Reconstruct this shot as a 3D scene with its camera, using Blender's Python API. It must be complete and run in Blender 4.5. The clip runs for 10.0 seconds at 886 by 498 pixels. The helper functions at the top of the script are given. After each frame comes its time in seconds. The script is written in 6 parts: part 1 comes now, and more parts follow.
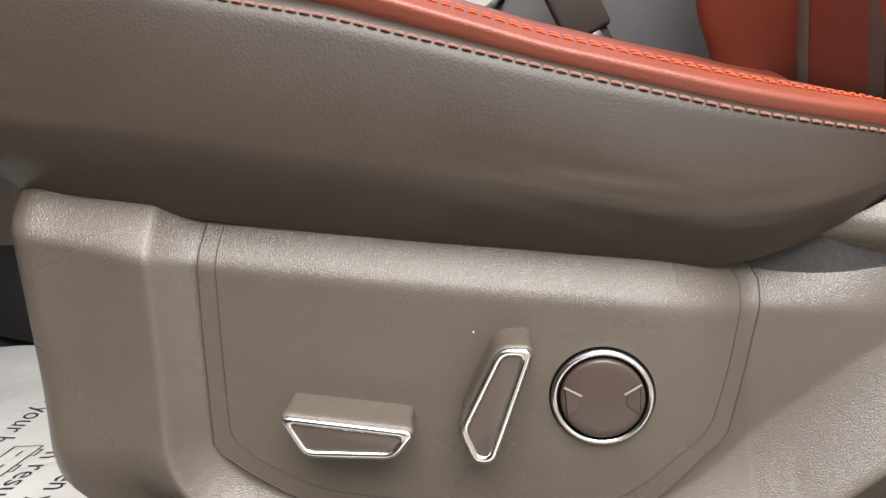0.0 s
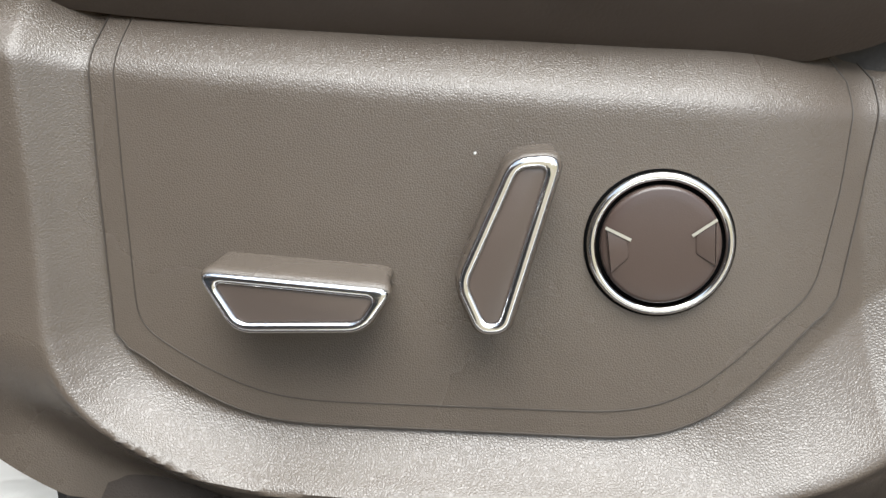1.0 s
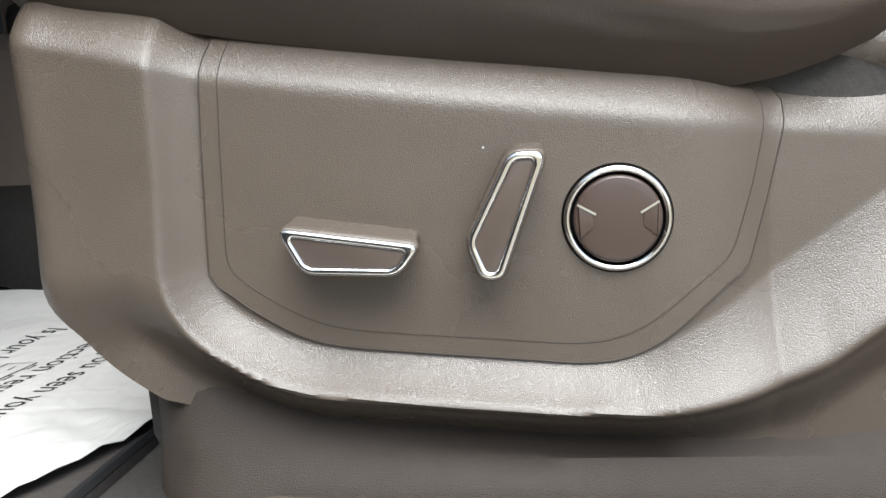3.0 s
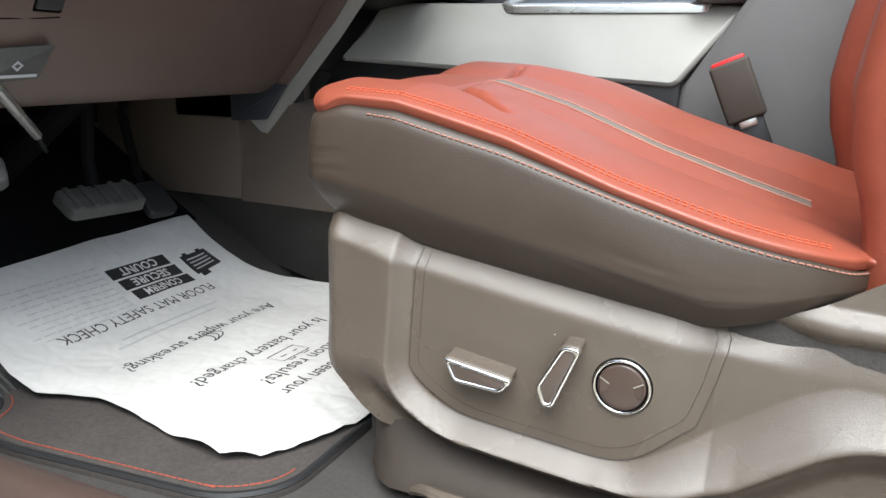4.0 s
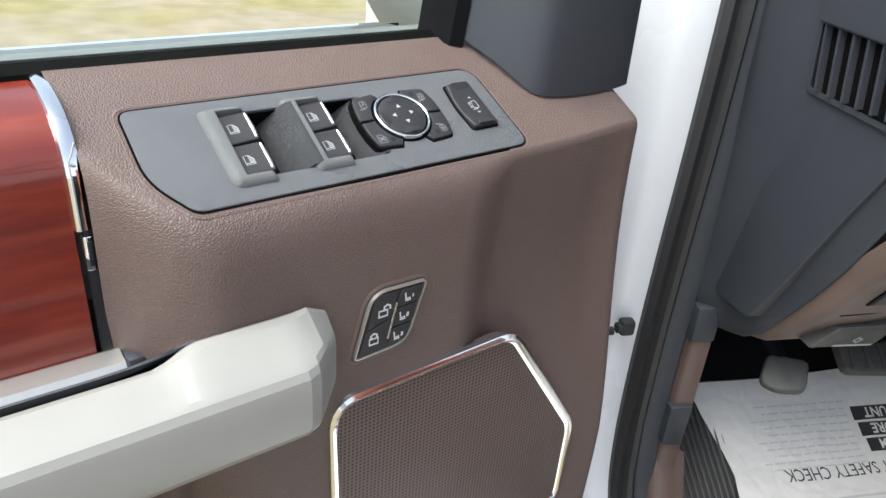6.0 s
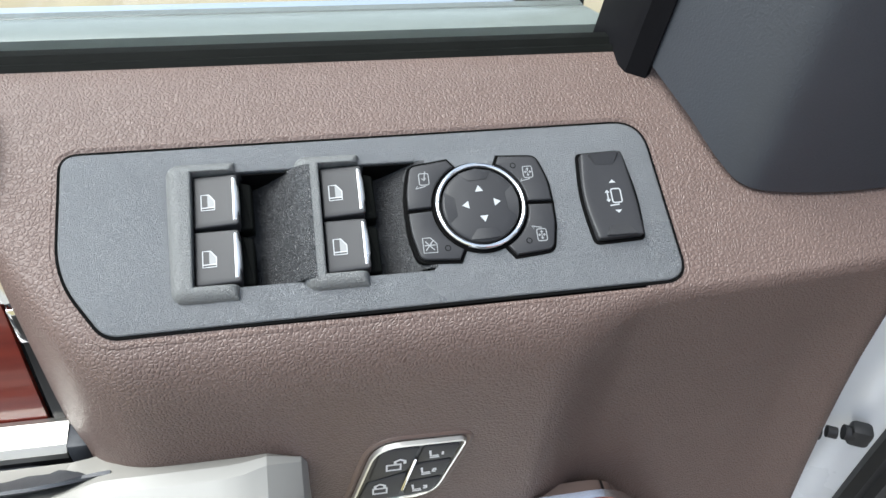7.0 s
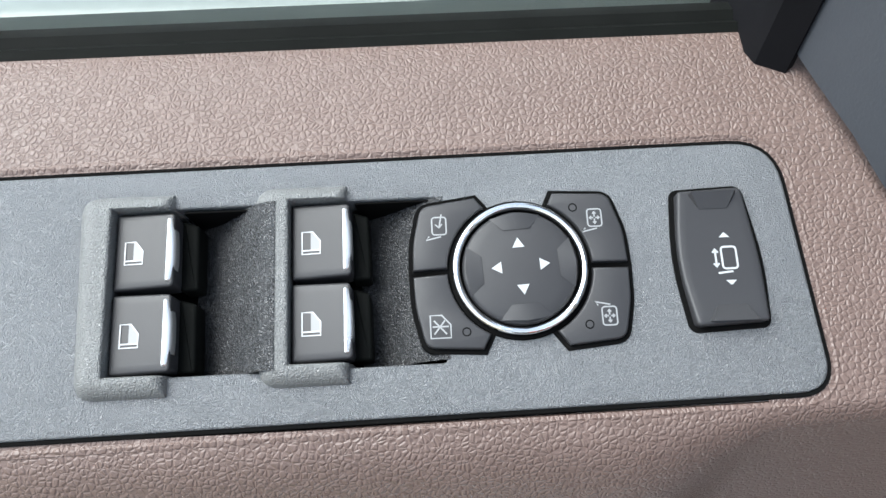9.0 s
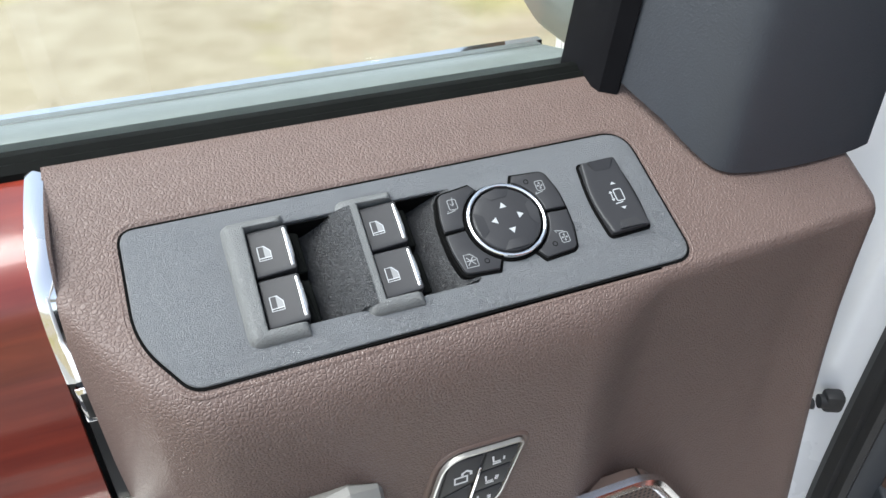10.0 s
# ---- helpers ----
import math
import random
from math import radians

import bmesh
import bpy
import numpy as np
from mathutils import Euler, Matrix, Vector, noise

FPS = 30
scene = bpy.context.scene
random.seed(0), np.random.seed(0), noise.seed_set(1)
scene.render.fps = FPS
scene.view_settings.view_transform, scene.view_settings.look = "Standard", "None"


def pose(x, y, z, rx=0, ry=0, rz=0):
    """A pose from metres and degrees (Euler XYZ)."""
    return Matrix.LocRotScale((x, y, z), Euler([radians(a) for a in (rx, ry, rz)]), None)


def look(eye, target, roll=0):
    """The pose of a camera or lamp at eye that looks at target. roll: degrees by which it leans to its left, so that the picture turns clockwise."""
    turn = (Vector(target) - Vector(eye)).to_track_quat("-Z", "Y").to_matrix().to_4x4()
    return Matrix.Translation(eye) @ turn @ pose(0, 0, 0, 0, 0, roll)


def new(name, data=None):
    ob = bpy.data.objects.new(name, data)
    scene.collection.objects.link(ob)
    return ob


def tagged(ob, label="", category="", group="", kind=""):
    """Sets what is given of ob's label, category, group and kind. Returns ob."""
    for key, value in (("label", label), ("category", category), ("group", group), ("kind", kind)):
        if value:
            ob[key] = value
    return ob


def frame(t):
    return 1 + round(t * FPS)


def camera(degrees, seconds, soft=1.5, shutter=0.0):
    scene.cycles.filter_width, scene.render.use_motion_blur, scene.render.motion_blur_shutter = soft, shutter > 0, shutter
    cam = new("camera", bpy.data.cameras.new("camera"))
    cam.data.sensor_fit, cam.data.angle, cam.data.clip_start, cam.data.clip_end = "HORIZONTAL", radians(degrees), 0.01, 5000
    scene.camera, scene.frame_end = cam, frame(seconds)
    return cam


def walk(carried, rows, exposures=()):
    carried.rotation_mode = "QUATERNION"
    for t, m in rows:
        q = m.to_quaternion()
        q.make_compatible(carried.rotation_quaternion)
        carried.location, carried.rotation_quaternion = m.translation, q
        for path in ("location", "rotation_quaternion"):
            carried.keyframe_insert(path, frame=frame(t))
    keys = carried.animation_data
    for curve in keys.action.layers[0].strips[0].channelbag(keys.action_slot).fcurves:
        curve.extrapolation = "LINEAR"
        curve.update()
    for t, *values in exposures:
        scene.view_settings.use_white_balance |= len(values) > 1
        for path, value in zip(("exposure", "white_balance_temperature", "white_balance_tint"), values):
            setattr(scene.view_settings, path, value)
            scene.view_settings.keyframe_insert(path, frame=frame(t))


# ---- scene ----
cam = camera(60.7, 10.0)
PATH = [
    (0, (0.0770, 0.0621, 0.3365), (-0.1409, 2.0023, -0.0971), -4.73),
    (0.5, (0.0658, 0.1134, 0.2615), (-0.1371, 2.0710, -0.0948), -4.92),
    (1, (0.0639, 0.1472, 0.2296), (-0.1478, 2.1097, -0.0923), -5.03),
    (1.5, (0.0622, 0.1687, 0.2184), (-0.1290, 2.1350, -0.0931), -4.89),
    (2, (0.0632, 0.1692, 0.2137), (-0.1285, 2.1331, -0.1120), -4.49),
    (2.2, (0.0636, 0.1631, 0.2152), (-0.1349, 2.1214, -0.1391), -4.25),
    (3.3, (0.0719, -0.0108, 0.2597), (-0.2041, 1.9419, -0.0730), -2.47),
    (3.5, (0.0778, -0.0615, 0.3175), (-0.2485, 1.8610, -0.1270), -1.23),
    (4, (0.2040, -0.1845, 0.4405), (-0.5785, 1.5913, -0.0435), 1.35),
    (4.5, (0.3002, -0.2973, 0.5827), (-0.8875, 1.2110, 0.0221), 2.76),
    (5, (0.2920, -0.3331, 0.6852), (-1.2031, 0.8328, 0.0485), 3.67),
    (5.5, (0.1905, -0.2943, 0.7804), (-1.4825, 0.4948, 0.0198), 4.57),
    (6, (0.0713, -0.2559, 0.8535), (-1.6420, 0.1611, -0.0903), 5.12),
    (6.2, (0.0211, -0.2328, 0.8716), (-1.6766, 0.0270, -0.1531), 5.49),
    (7.3, (-0.2080, -0.1241, 0.8992), (-1.5492, -0.5479, -0.5226), 3.17),
    (7.5, (-0.2335, -0.1237, 0.8822), (-1.5547, -0.6160, -0.5362), 1.81),
    (8, (-0.2659, -0.1399, 0.8620), (-1.5008, -0.6883, -0.6126), -0.00),
    (8.5, (-0.2752, -0.1407, 0.8548), (-1.4827, -0.7091, -0.6347), -1.21),
    (9, (-0.2637, -0.1371, 0.8572), (-1.5219, -0.6825, -0.5986), -1.47),
    (9.5, (-0.2130, -0.1400, 0.8807), (-1.6031, -0.5334, -0.5023), -0.35),
    (10, (-0.1089, -0.1839, 0.8977), (-1.7038, -0.3004, -0.3033), 0.06),
]
walk(cam, [(t, look(eye, target, roll)) for t, eye, target, roll in PATH], exposures=[(0, 1.17, 6700, 10), (0.5, 1.25, 6350, 6), (2.5, 1.25, 6300, 6), (3.5, 1.38, 6250, 6), (4.5, 1.5, 6350, 5), (5.2, 1.62, 6400, 6), (6.2, 1.46, 6450, 7), (7.3, 1.55, 6250, 5), (8.5, 1.67, 6250, 5), (9.2, 1.72, 6250, 5), (10, 1.45, 6300, 6)])

# ---- light ----
world = bpy.data.worlds.new("overcast_sky")
scene.world = world
world.use_nodes = True
wn = world.node_tree.nodes
sky = wn.new("ShaderNodeTexSky")
sky.sky_type, sky.sun_disc = "NISHITA", False
sky.sun_elevation, sky.sun_rotation = radians(60), radians(160)
sky.air_density, sky.dust_density, sky.ozone_density = 1.0, 1.5, 1.0
soft_sky = wn.new("ShaderNodeHueSaturation")
soft_sky.inputs["Saturation"].default_value = 0.55
world.node_tree.links.new(sky.outputs[0], soft_sky.inputs["Color"])
world.node_tree.links.new(soft_sky.outputs[0], wn["Background"].inputs["Color"])
wn["Background"].inputs["Strength"].default_value = 0.13
sun = new("sun", bpy.data.lights.new("sun", "SUN"))
sun.data.energy, sun.data.angle, sun.data.color = 2.75, radians(50), (1.0, 0.985, 0.965)
sun.matrix_world = look((0, 0, 5), (-0.17 * 5, 0.47 * 5, 5 - 0.866 * 5))


# ---- materials ----
def material(name, color, rough=0.5, metal=0.0, grain=None, relief=0.0, vary=0.12, vary_scale=9.0, fine=60.0, coat=0.0, spec=0.5, cells=0.0, cell_relief=0.0):
    """A surface: base colour varied at two scales, with fine relief (noise grain per metre, or leather cells per metre)."""
    m = bpy.data.materials.new(name)
    m.use_nodes = True
    nt = m.node_tree
    nodes, link = nt.nodes, nt.links.new
    b = nodes["Principled BSDF"]
    b.inputs["Roughness"].default_value, b.inputs["Metallic"].default_value = rough, metal
    b.inputs["Coat Weight"].default_value, b.inputs["Coat Roughness"].default_value = coat, 0.08
    b.inputs["Specular IOR Level"].default_value = spec
    co = nodes.new("ShaderNodeTexCoord").outputs["Object"]
    parts_ = []
    for scale, detail in ((vary_scale, 4), (vary_scale * fine / 9.0, 2)):
        n = nodes.new("ShaderNodeTexNoise")
        n.inputs["Scale"].default_value, n.inputs["Detail"].default_value = scale, detail
        link(co, n.inputs["Vector"])
        parts_.append(n)
    add = nodes.new("ShaderNodeMath")
    add.operation = "ADD"
    link(parts_[0].outputs["Fac"], add.inputs[0])
    link(parts_[1].outputs["Fac"], add.inputs[1])
    ramp = nodes.new("ShaderNodeMapRange")
    ramp.inputs["From Min"].default_value, ramp.inputs["From Max"].default_value = 0.6, 1.4
    ramp.inputs["To Min"].default_value, ramp.inputs["To Max"].default_value = 1 - vary, 1 + vary
    link(add.outputs[0], ramp.inputs["Value"])
    mul = nodes.new("ShaderNodeVectorMath")
    mul.operation = "SCALE"
    mul.inputs[0].default_value = color
    link(ramp.outputs[0], mul.inputs["Scale"])
    link(mul.outputs[0], b.inputs["Base Color"])
    rr = nodes.new("ShaderNodeMapRange")
    rr.inputs["From Min"].default_value, rr.inputs["From Max"].default_value = 0.3, 0.7
    rr.inputs["To Min"].default_value, rr.inputs["To Max"].default_value = max(rough - 0.06, 0.02), min(rough + 0.06, 1)
    link(parts_[0].outputs["Fac"], rr.inputs["Value"])
    link(rr.outputs[0], b.inputs["Roughness"])
    normal = None
    if cells:
        v = nodes.new("ShaderNodeTexVoronoi")
        v.feature = "DISTANCE_TO_EDGE"
        v.inputs["Scale"].default_value = cells
        warp = nodes.new("ShaderNodeTexNoise")
        warp.inputs["Scale"].default_value = cells * 0.45
        link(co, warp.inputs["Vector"])
        mixv = nodes.new("ShaderNodeVectorMath")
        mixv.operation = "MULTIPLY_ADD"
        mixv.inputs[1].default_value = (0.6 / cells,) * 3
        link(warp.outputs["Color"], mixv.inputs[0])
        link(co, mixv.inputs[2])
        link(mixv.outputs[0], v.inputs["Vector"])
        cl = nodes.new("ShaderNodeMapRange")
        cl.inputs["From Max"].default_value = 0.27
        cl.interpolation_type = "SMOOTHSTEP"
        link(v.outputs["Distance"], cl.inputs["Value"])
        bump = nodes.new("ShaderNodeBump")
        bump.inputs["Strength"].default_value, bump.inputs["Distance"].default_value = cell_relief, 0.0007
        link(cl.outputs[0], bump.inputs["Height"])
        normal = bump
    if grain:
        n = nodes.new("ShaderNodeTexNoise")
        n.inputs["Scale"].default_value, n.inputs["Detail"].default_value = grain, 2
        link(co, n.inputs["Vector"])
        bump = nodes.new("ShaderNodeBump")
        bump.inputs["Strength"].default_value, bump.inputs["Distance"].default_value = relief, 0.0006
        link(n.outputs["Fac"], bump.inputs["Height"])
        if normal:
            link(normal.outputs[0], bump.inputs["Normal"])
        normal = bump
    if normal:
        link(normal.outputs[0], b.inputs["Normal"])
    return m


TRIM = material("taupe_grained_plastic", (0.100, 0.080, 0.063), 0.26, cells=1000, cell_relief=0.22, grain=1800, relief=0.10, vary=0.05, spec=0.7)
PANEL = material("taupe_fine_plastic", (0.102, 0.082, 0.065), 0.26, cells=1100, cell_relief=0.22, grain=1900, relief=0.10, vary=0.04, spec=0.65)
SEAT_SIDE = material("brown_seat_leather", (0.052, 0.038, 0.029), 0.43, cells=420, cell_relief=0.08, grain=40, relief=0.2, vary=0.06, spec=0.42)
SEAT_RED = material("terracotta_leather", (0.265, 0.064, 0.036), 0.42, cells=500, cell_relief=0.14, vary=0.08)
PIPING = material("orange_leather_edge", (0.55, 0.10, 0.032), 0.38, cells=500, cell_relief=0.1, vary=0.05)
STITCH = material("pale_pink_thread", (0.36, 0.17, 0.125), 0.8, vary=0.15)
STITCH_O = material("orange_thread", (0.55, 0.10, 0.04), 0.8, vary=0.15)
MAT_STITCH = material("dull_red_thread", (0.30, 0.062, 0.036), 0.85, vary=0.2)
STRIPE = material("grey_brown_leather_stripe", (0.16, 0.125, 0.10), 0.5, cells=500, cell_relief=0.1)
DOOR = material("brown_grained_vinyl", (0.103, 0.071, 0.061), 0.49, cells=540, cell_relief=0.46, grain=1500, relief=0.08, vary=0.06, spec=0.40)
DOOR_S = material("brown_smooth_vinyl", (0.098, 0.066, 0.056), 0.48, grain=700, relief=0.2, vary=0.05)
DASH = material("brown_dash_plastic", (0.105, 0.073, 0.060), 0.48, grain=800, relief=0.25, vary=0.05)
GREY = material("charcoal_grained_plastic", (0.112, 0.118, 0.125), 0.32, cells=1900, cell_relief=0.6, grain=2200, relief=0.7, vary=0.05, spec=0.6)
POD = material("soft_grey_plastic", (0.118, 0.122, 0.121), 0.40, cells=1400, cell_relief=0.48, grain=1600, relief=0.65, vary=0.06)
KEY = material("matt_black_key", (0.023, 0.023, 0.025), 0.50, spec=0.32, grain=2500, relief=0.05, vary=0.05)
GAP = material("black_gap", (0.003, 0.003, 0.003), 0.9, spec=0.05)
SLATE = material("slate_grey_plastic", (0.025, 0.0285, 0.035), 0.5, grain=900, relief=0.3, vary=0.06)
RUBBER = material("black_rubber", (0.018, 0.018, 0.019), 0.55, grain=300, relief=0.15, vary=0.2)
CHROME = material("bright_chrome", (0.80, 0.80, 0.81), 0.08, 1.0, vary=0.03)
SATIN = material("satin_silver", (0.62, 0.61, 0.57), 0.30, 0.85, vary=0.03)
CHAMPAGNE = material("champagne_paint", (0.245, 0.240, 0.221), 0.42, 0.0, grain=3000, relief=0.05, vary=0.03)
WHITE = material("white_car_paint", (0.70, 0.715, 0.74), 0.3, coat=0.4, vary=0.02)
CARPET = material("charcoal_carpet", (0.044, 0.040, 0.037), 0.95, grain=420, relief=1.0, vary=0.25, vary_scale=14, fine=160)
FLOORMAT = material("dark_mat_pile", (0.048, 0.041, 0.037), 0.95, grain=500, relief=1.0, vary=0.35, vary_scale=12, fine=160)
PAPER = material("white_paper", (0.59, 0.578, 0.556), 0.65, cells=30, cell_relief=0.8, grain=50, relief=0.7, vary=0.05)
INK = material("black_ink", (0.02, 0.02, 0.02), 0.6)
INK_S = material("grey_ink", (0.45, 0.45, 0.45), 0.6)
ICON_DIM = material("dim_grey_print", (0.16, 0.165, 0.17), 0.5, vary=0.03)
FRAME = material("dull_black_frame", (0.006, 0.006, 0.007), 0.55, spec=0.06, vary=0.15)
ICON_M = material("faint_grey_print", (0.20, 0.205, 0.21), 0.5, vary=0.03)
ICON = material("pale_grey_print", (0.31, 0.32, 0.33), 0.5, vary=0.03)
PRINT = material("white_key_print", (0.55, 0.56, 0.57), 0.5, vary=0.03)
BLACK = material("black_plastic", (0.012, 0.012, 0.013), 0.35, vary=0.1)
# Near-black base colour carries the deep shade of the footwell.
FOOTWELL_SHADE = material("footwell_shade_black", (0.005, 0.005, 0.006), 0.85, vary=0.3, spec=0.1)
RING = material("polished_chrome_trim", (0.74, 0.74, 0.75), 0.15, 1.0, vary=0.04)
# Switch surround plastic with the scoop's shade darkened into its base colour.
SCOOP = material("shaded_grained_scoop", (0.048, 0.049, 0.051), 0.26, cells=1200, cell_relief=0.9, grain=1500, relief=0.8, vary=0.08)
GREYTRIM = material("grey_smooth_vinyl", (0.115, 0.112, 0.110), 0.45, cells=500, cell_relief=0.08, vary=0.05)
LIP = material("bright_satin_chrome", (0.93, 0.93, 0.93), 0.32, 0.9, vary=0.02)
SEAL = material("matt_black_seal", (0.004, 0.0045, 0.004), 0.7, spec=0.06, grain=300, relief=0.1, vary=0.3)
FOOTREST = material("grey_black_ribbed_rubber", (0.040, 0.039, 0.038), 0.7, vary=0.1)
KNOB = material("plum_brown_plastic", (0.068, 0.046, 0.038), 0.30, grain=2000, relief=0.08, vary=0.05)
LEVER_FACE = material("smooth_taupe_lever_face", (0.092, 0.070, 0.058), 0.32, grain=2000, relief=0.08, vary=0.05)
RED = material("red_button", (0.62, 0.02, 0.02), 0.35)
PEDAL = material("worn_pedal_rubber", (0.055, 0.055, 0.052), 0.6, grain=300, relief=0.3, vary=0.25)
SCUFF = material("brown_sill_plastic", (0.082, 0.054, 0.045), 0.38, grain=700, relief=0.3, vary=0.08)
# Brown plastic darkened to include the shade below the side trim.
RAIL = material("shaded_brown_rail_plastic", (0.042, 0.033, 0.027), 0.6, cells=850, cell_relief=0.3, vary=0.1, spec=0.25)
TUNNEL = material("brown_tunnel_plastic", (0.100, 0.080, 0.066), 0.45, grain=900, relief=0.2, vary=0.06)
FAR_DOOR = material("dark_brown_far_door", (0.050, 0.038, 0.031), 0.5, grain=800, relief=0.2, vary=0.08)
BELT = material("grey_belt_trim", (0.15, 0.165, 0.16), 0.35, vary=0.05)
SEAM = material("dark_brown_seam", (0.048, 0.038, 0.030), 0.6)
HEADLINER = material("light_headliner", (0.55, 0.54, 0.52), 0.9, vary=0.05)


def wood_material():
    m = bpy.data.materials.new("red_brown_wood_veneer")
    m.use_nodes = True
    nodes, link = m.node_tree.nodes, m.node_tree.links.new
    b = nodes["Principled BSDF"]
    b.inputs["Roughness"].default_value, b.inputs["Coat Weight"].default_value, b.inputs["Coat Roughness"].default_value = 0.30, 0.45, 0.06
    co = nodes.new("ShaderNodeTexCoord")
    mp = nodes.new("ShaderNodeMapping")
    mp.inputs["Scale"].default_value = (6, 30, 60)
    link(co.outputs["Object"], mp.inputs["Vector"])
    n = nodes.new("ShaderNodeTexNoise")
    n.inputs["Scale"].default_value, n.inputs["Detail"].default_value, n.inputs["Distortion"].default_value = 1.6, 6, 0.8
    link(mp.outputs[0], n.inputs["Vector"])
    r = nodes.new("ShaderNodeValToRGB")
    r.color_ramp.elements[0].position, r.color_ramp.elements[1].position = 0.3, 0.75
    r.color_ramp.elements[0].color, r.color_ramp.elements[1].color = (0.105, 0.0105, 0.006, 1), (0.200, 0.028, 0.014, 1)
    link(n.outputs["Fac"], r.inputs["Fac"])
    link(r.outputs[0], b.inputs["Base Color"])
    return m


WOOD = wood_material()


def grille_material():
    """Brown speaker cloth with a fine grid of holes."""
    m = material("perforated_brown_grille", (0.105, 0.072, 0.061), 0.5, vary=0.05)
    nodes, link = m.node_tree.nodes, m.node_tree.links.new
    b = nodes["Principled BSDF"]
    co = nodes.new("ShaderNodeTexCoord")
    mp = nodes.new("ShaderNodeMapping")
    mp.inputs["Scale"].default_value = (300, 1, 300)
    link(co.outputs["Object"], mp.inputs["Vector"])
    fr = nodes.new("ShaderNodeVectorMath")
    fr.operation = "FRACTION"
    link(mp.outputs[0], fr.inputs[0])
    sub = nodes.new("ShaderNodeVectorMath")
    sub.operation = "SUBTRACT"
    sub.inputs[1].default_value = (0.5, 0.0, 0.5)
    link(fr.outputs[0], sub.inputs[0])
    sx = nodes.new("ShaderNodeSeparateXYZ")
    link(sub.outputs[0], sx.inputs[0])
    cb = nodes.new("ShaderNodeCombineXYZ")
    link(sx.outputs["X"], cb.inputs["X"])
    link(sx.outputs["Z"], cb.inputs["Z"])
    ln = nodes.new("ShaderNodeVectorMath")
    ln.operation = "LENGTH"
    link(cb.outputs[0], ln.inputs[0])
    mr = nodes.new("ShaderNodeMapRange")
    mr.inputs["From Min"].default_value, mr.inputs["From Max"].default_value = 0.24, 0.36
    mr.inputs["To Min"].default_value = 0.05
    link(ln.outputs["Value"], mr.inputs["Value"])
    old = b.inputs["Base Color"].links[0].from_socket
    mul = nodes.new("ShaderNodeVectorMath")
    mul.operation = "SCALE"
    link(old, mul.inputs[0])
    link(mr.outputs[0], mul.inputs["Scale"])
    link(mul.outputs[0], b.inputs["Base Color"])
    bump = nodes.new("ShaderNodeBump")
    bump.inputs["Strength"].default_value, bump.inputs["Distance"].default_value = 0.6, 0.0006
    link(mr.outputs[0], bump.inputs["Height"])
    link(bump.outputs[0], b.inputs["Normal"])
    return m


GRILLE = grille_material()


def glass_material():
    m = bpy.data.materials.new("clear_window_glass")
    m.use_nodes = True
    b = m.node_tree.nodes["Principled BSDF"]
    b.inputs["Base Color"].default_value = (0.93, 0.97, 0.95, 1)
    b.inputs["Roughness"].default_value, b.inputs["Transmission Weight"].default_value, b.inputs["IOR"].default_value = 0.0, 1.0, 1.45
    return m


GLASS = glass_material()


def ground_material():
    m = bpy.data.materials.new("dry_gravel_and_grass")
    m.use_nodes = True
    nodes, link = m.node_tree.nodes, m.node_tree.links.new
    b = nodes["Principled BSDF"]
    b.inputs["Roughness"].default_value = 0.95
    co = nodes.new("ShaderNodeTexCoord").outputs["Object"]
    big, small = nodes.new("ShaderNodeTexNoise"), nodes.new("ShaderNodeTexNoise")
    big.inputs["Scale"].default_value, big.inputs["Detail"].default_value = 0.5, 4
    small.inputs["Scale"].default_value, small.inputs["Detail"].default_value = 4.5, 3
    link(co, big.inputs["Vector"])
    link(co, small.inputs["Vector"])
    r1, r2 = nodes.new("ShaderNodeValToRGB"), nodes.new("ShaderNodeValToRGB")
    r1.color_ramp.elements[0].color, r1.color_ramp.elements[1].color = (0.215, 0.175, 0.115, 1), (0.275, 0.235, 0.165, 1)
    r2.color_ramp.elements[0].color, r2.color_ramp.elements[1].color = (0.185, 0.160, 0.062, 1), (0.255, 0.220, 0.100, 1)
    for r in (r1, r2):
        r.color_ramp.elements[0].position, r.color_ramp.elements[1].position = 0.3, 0.7
        link(small.outputs["Fac"], r.inputs["Fac"])
    mr = nodes.new("ShaderNodeMapRange")
    mr.inputs["From Min"].default_value, mr.inputs["From Max"].default_value = 0.5, 0.6
    link(big.outputs["Fac"], mr.inputs["Value"])
    mix = nodes.new("ShaderNodeMix")
    mix.data_type = "RGBA"
    link(mr.outputs[0], mix.inputs["Factor"])
    link(r1.outputs[0], mix.inputs["A"])
    link(r2.outputs[0], mix.inputs["B"])
    link(mix.outputs["Result"], b.inputs["Base Color"])
    return m


GROUND = ground_material()


# ---- mesh helpers ----
def thing(name, label, category, m=None, group="", kind=""):
    ob = new(name)
    ob.empty_display_size = 0.05
    if m is not None:
        ob.matrix_world = m
    return tagged(ob, label, category, group, kind)


def part(name, bm, mat, parent=None, label="", sharp=35, kind=""):
    """Links a bmesh as one mesh object under a thing or a part."""
    bmesh.ops.recalc_face_normals(bm, faces=bm.faces[:])
    me = bpy.data.meshes.new(name)
    bm.to_mesh(me)
    bm.free()
    me.materials.append(mat)
    me.polygons.foreach_set("use_smooth", [True] * len(me.polygons))
    me.set_sharp_from_angle(angle=radians(sharp))
    ob = new(name, me)
    ob.parent = parent
    if name in ("icon", "print"):
        kind = "stuff"
    return tagged(ob, label, kind=kind)


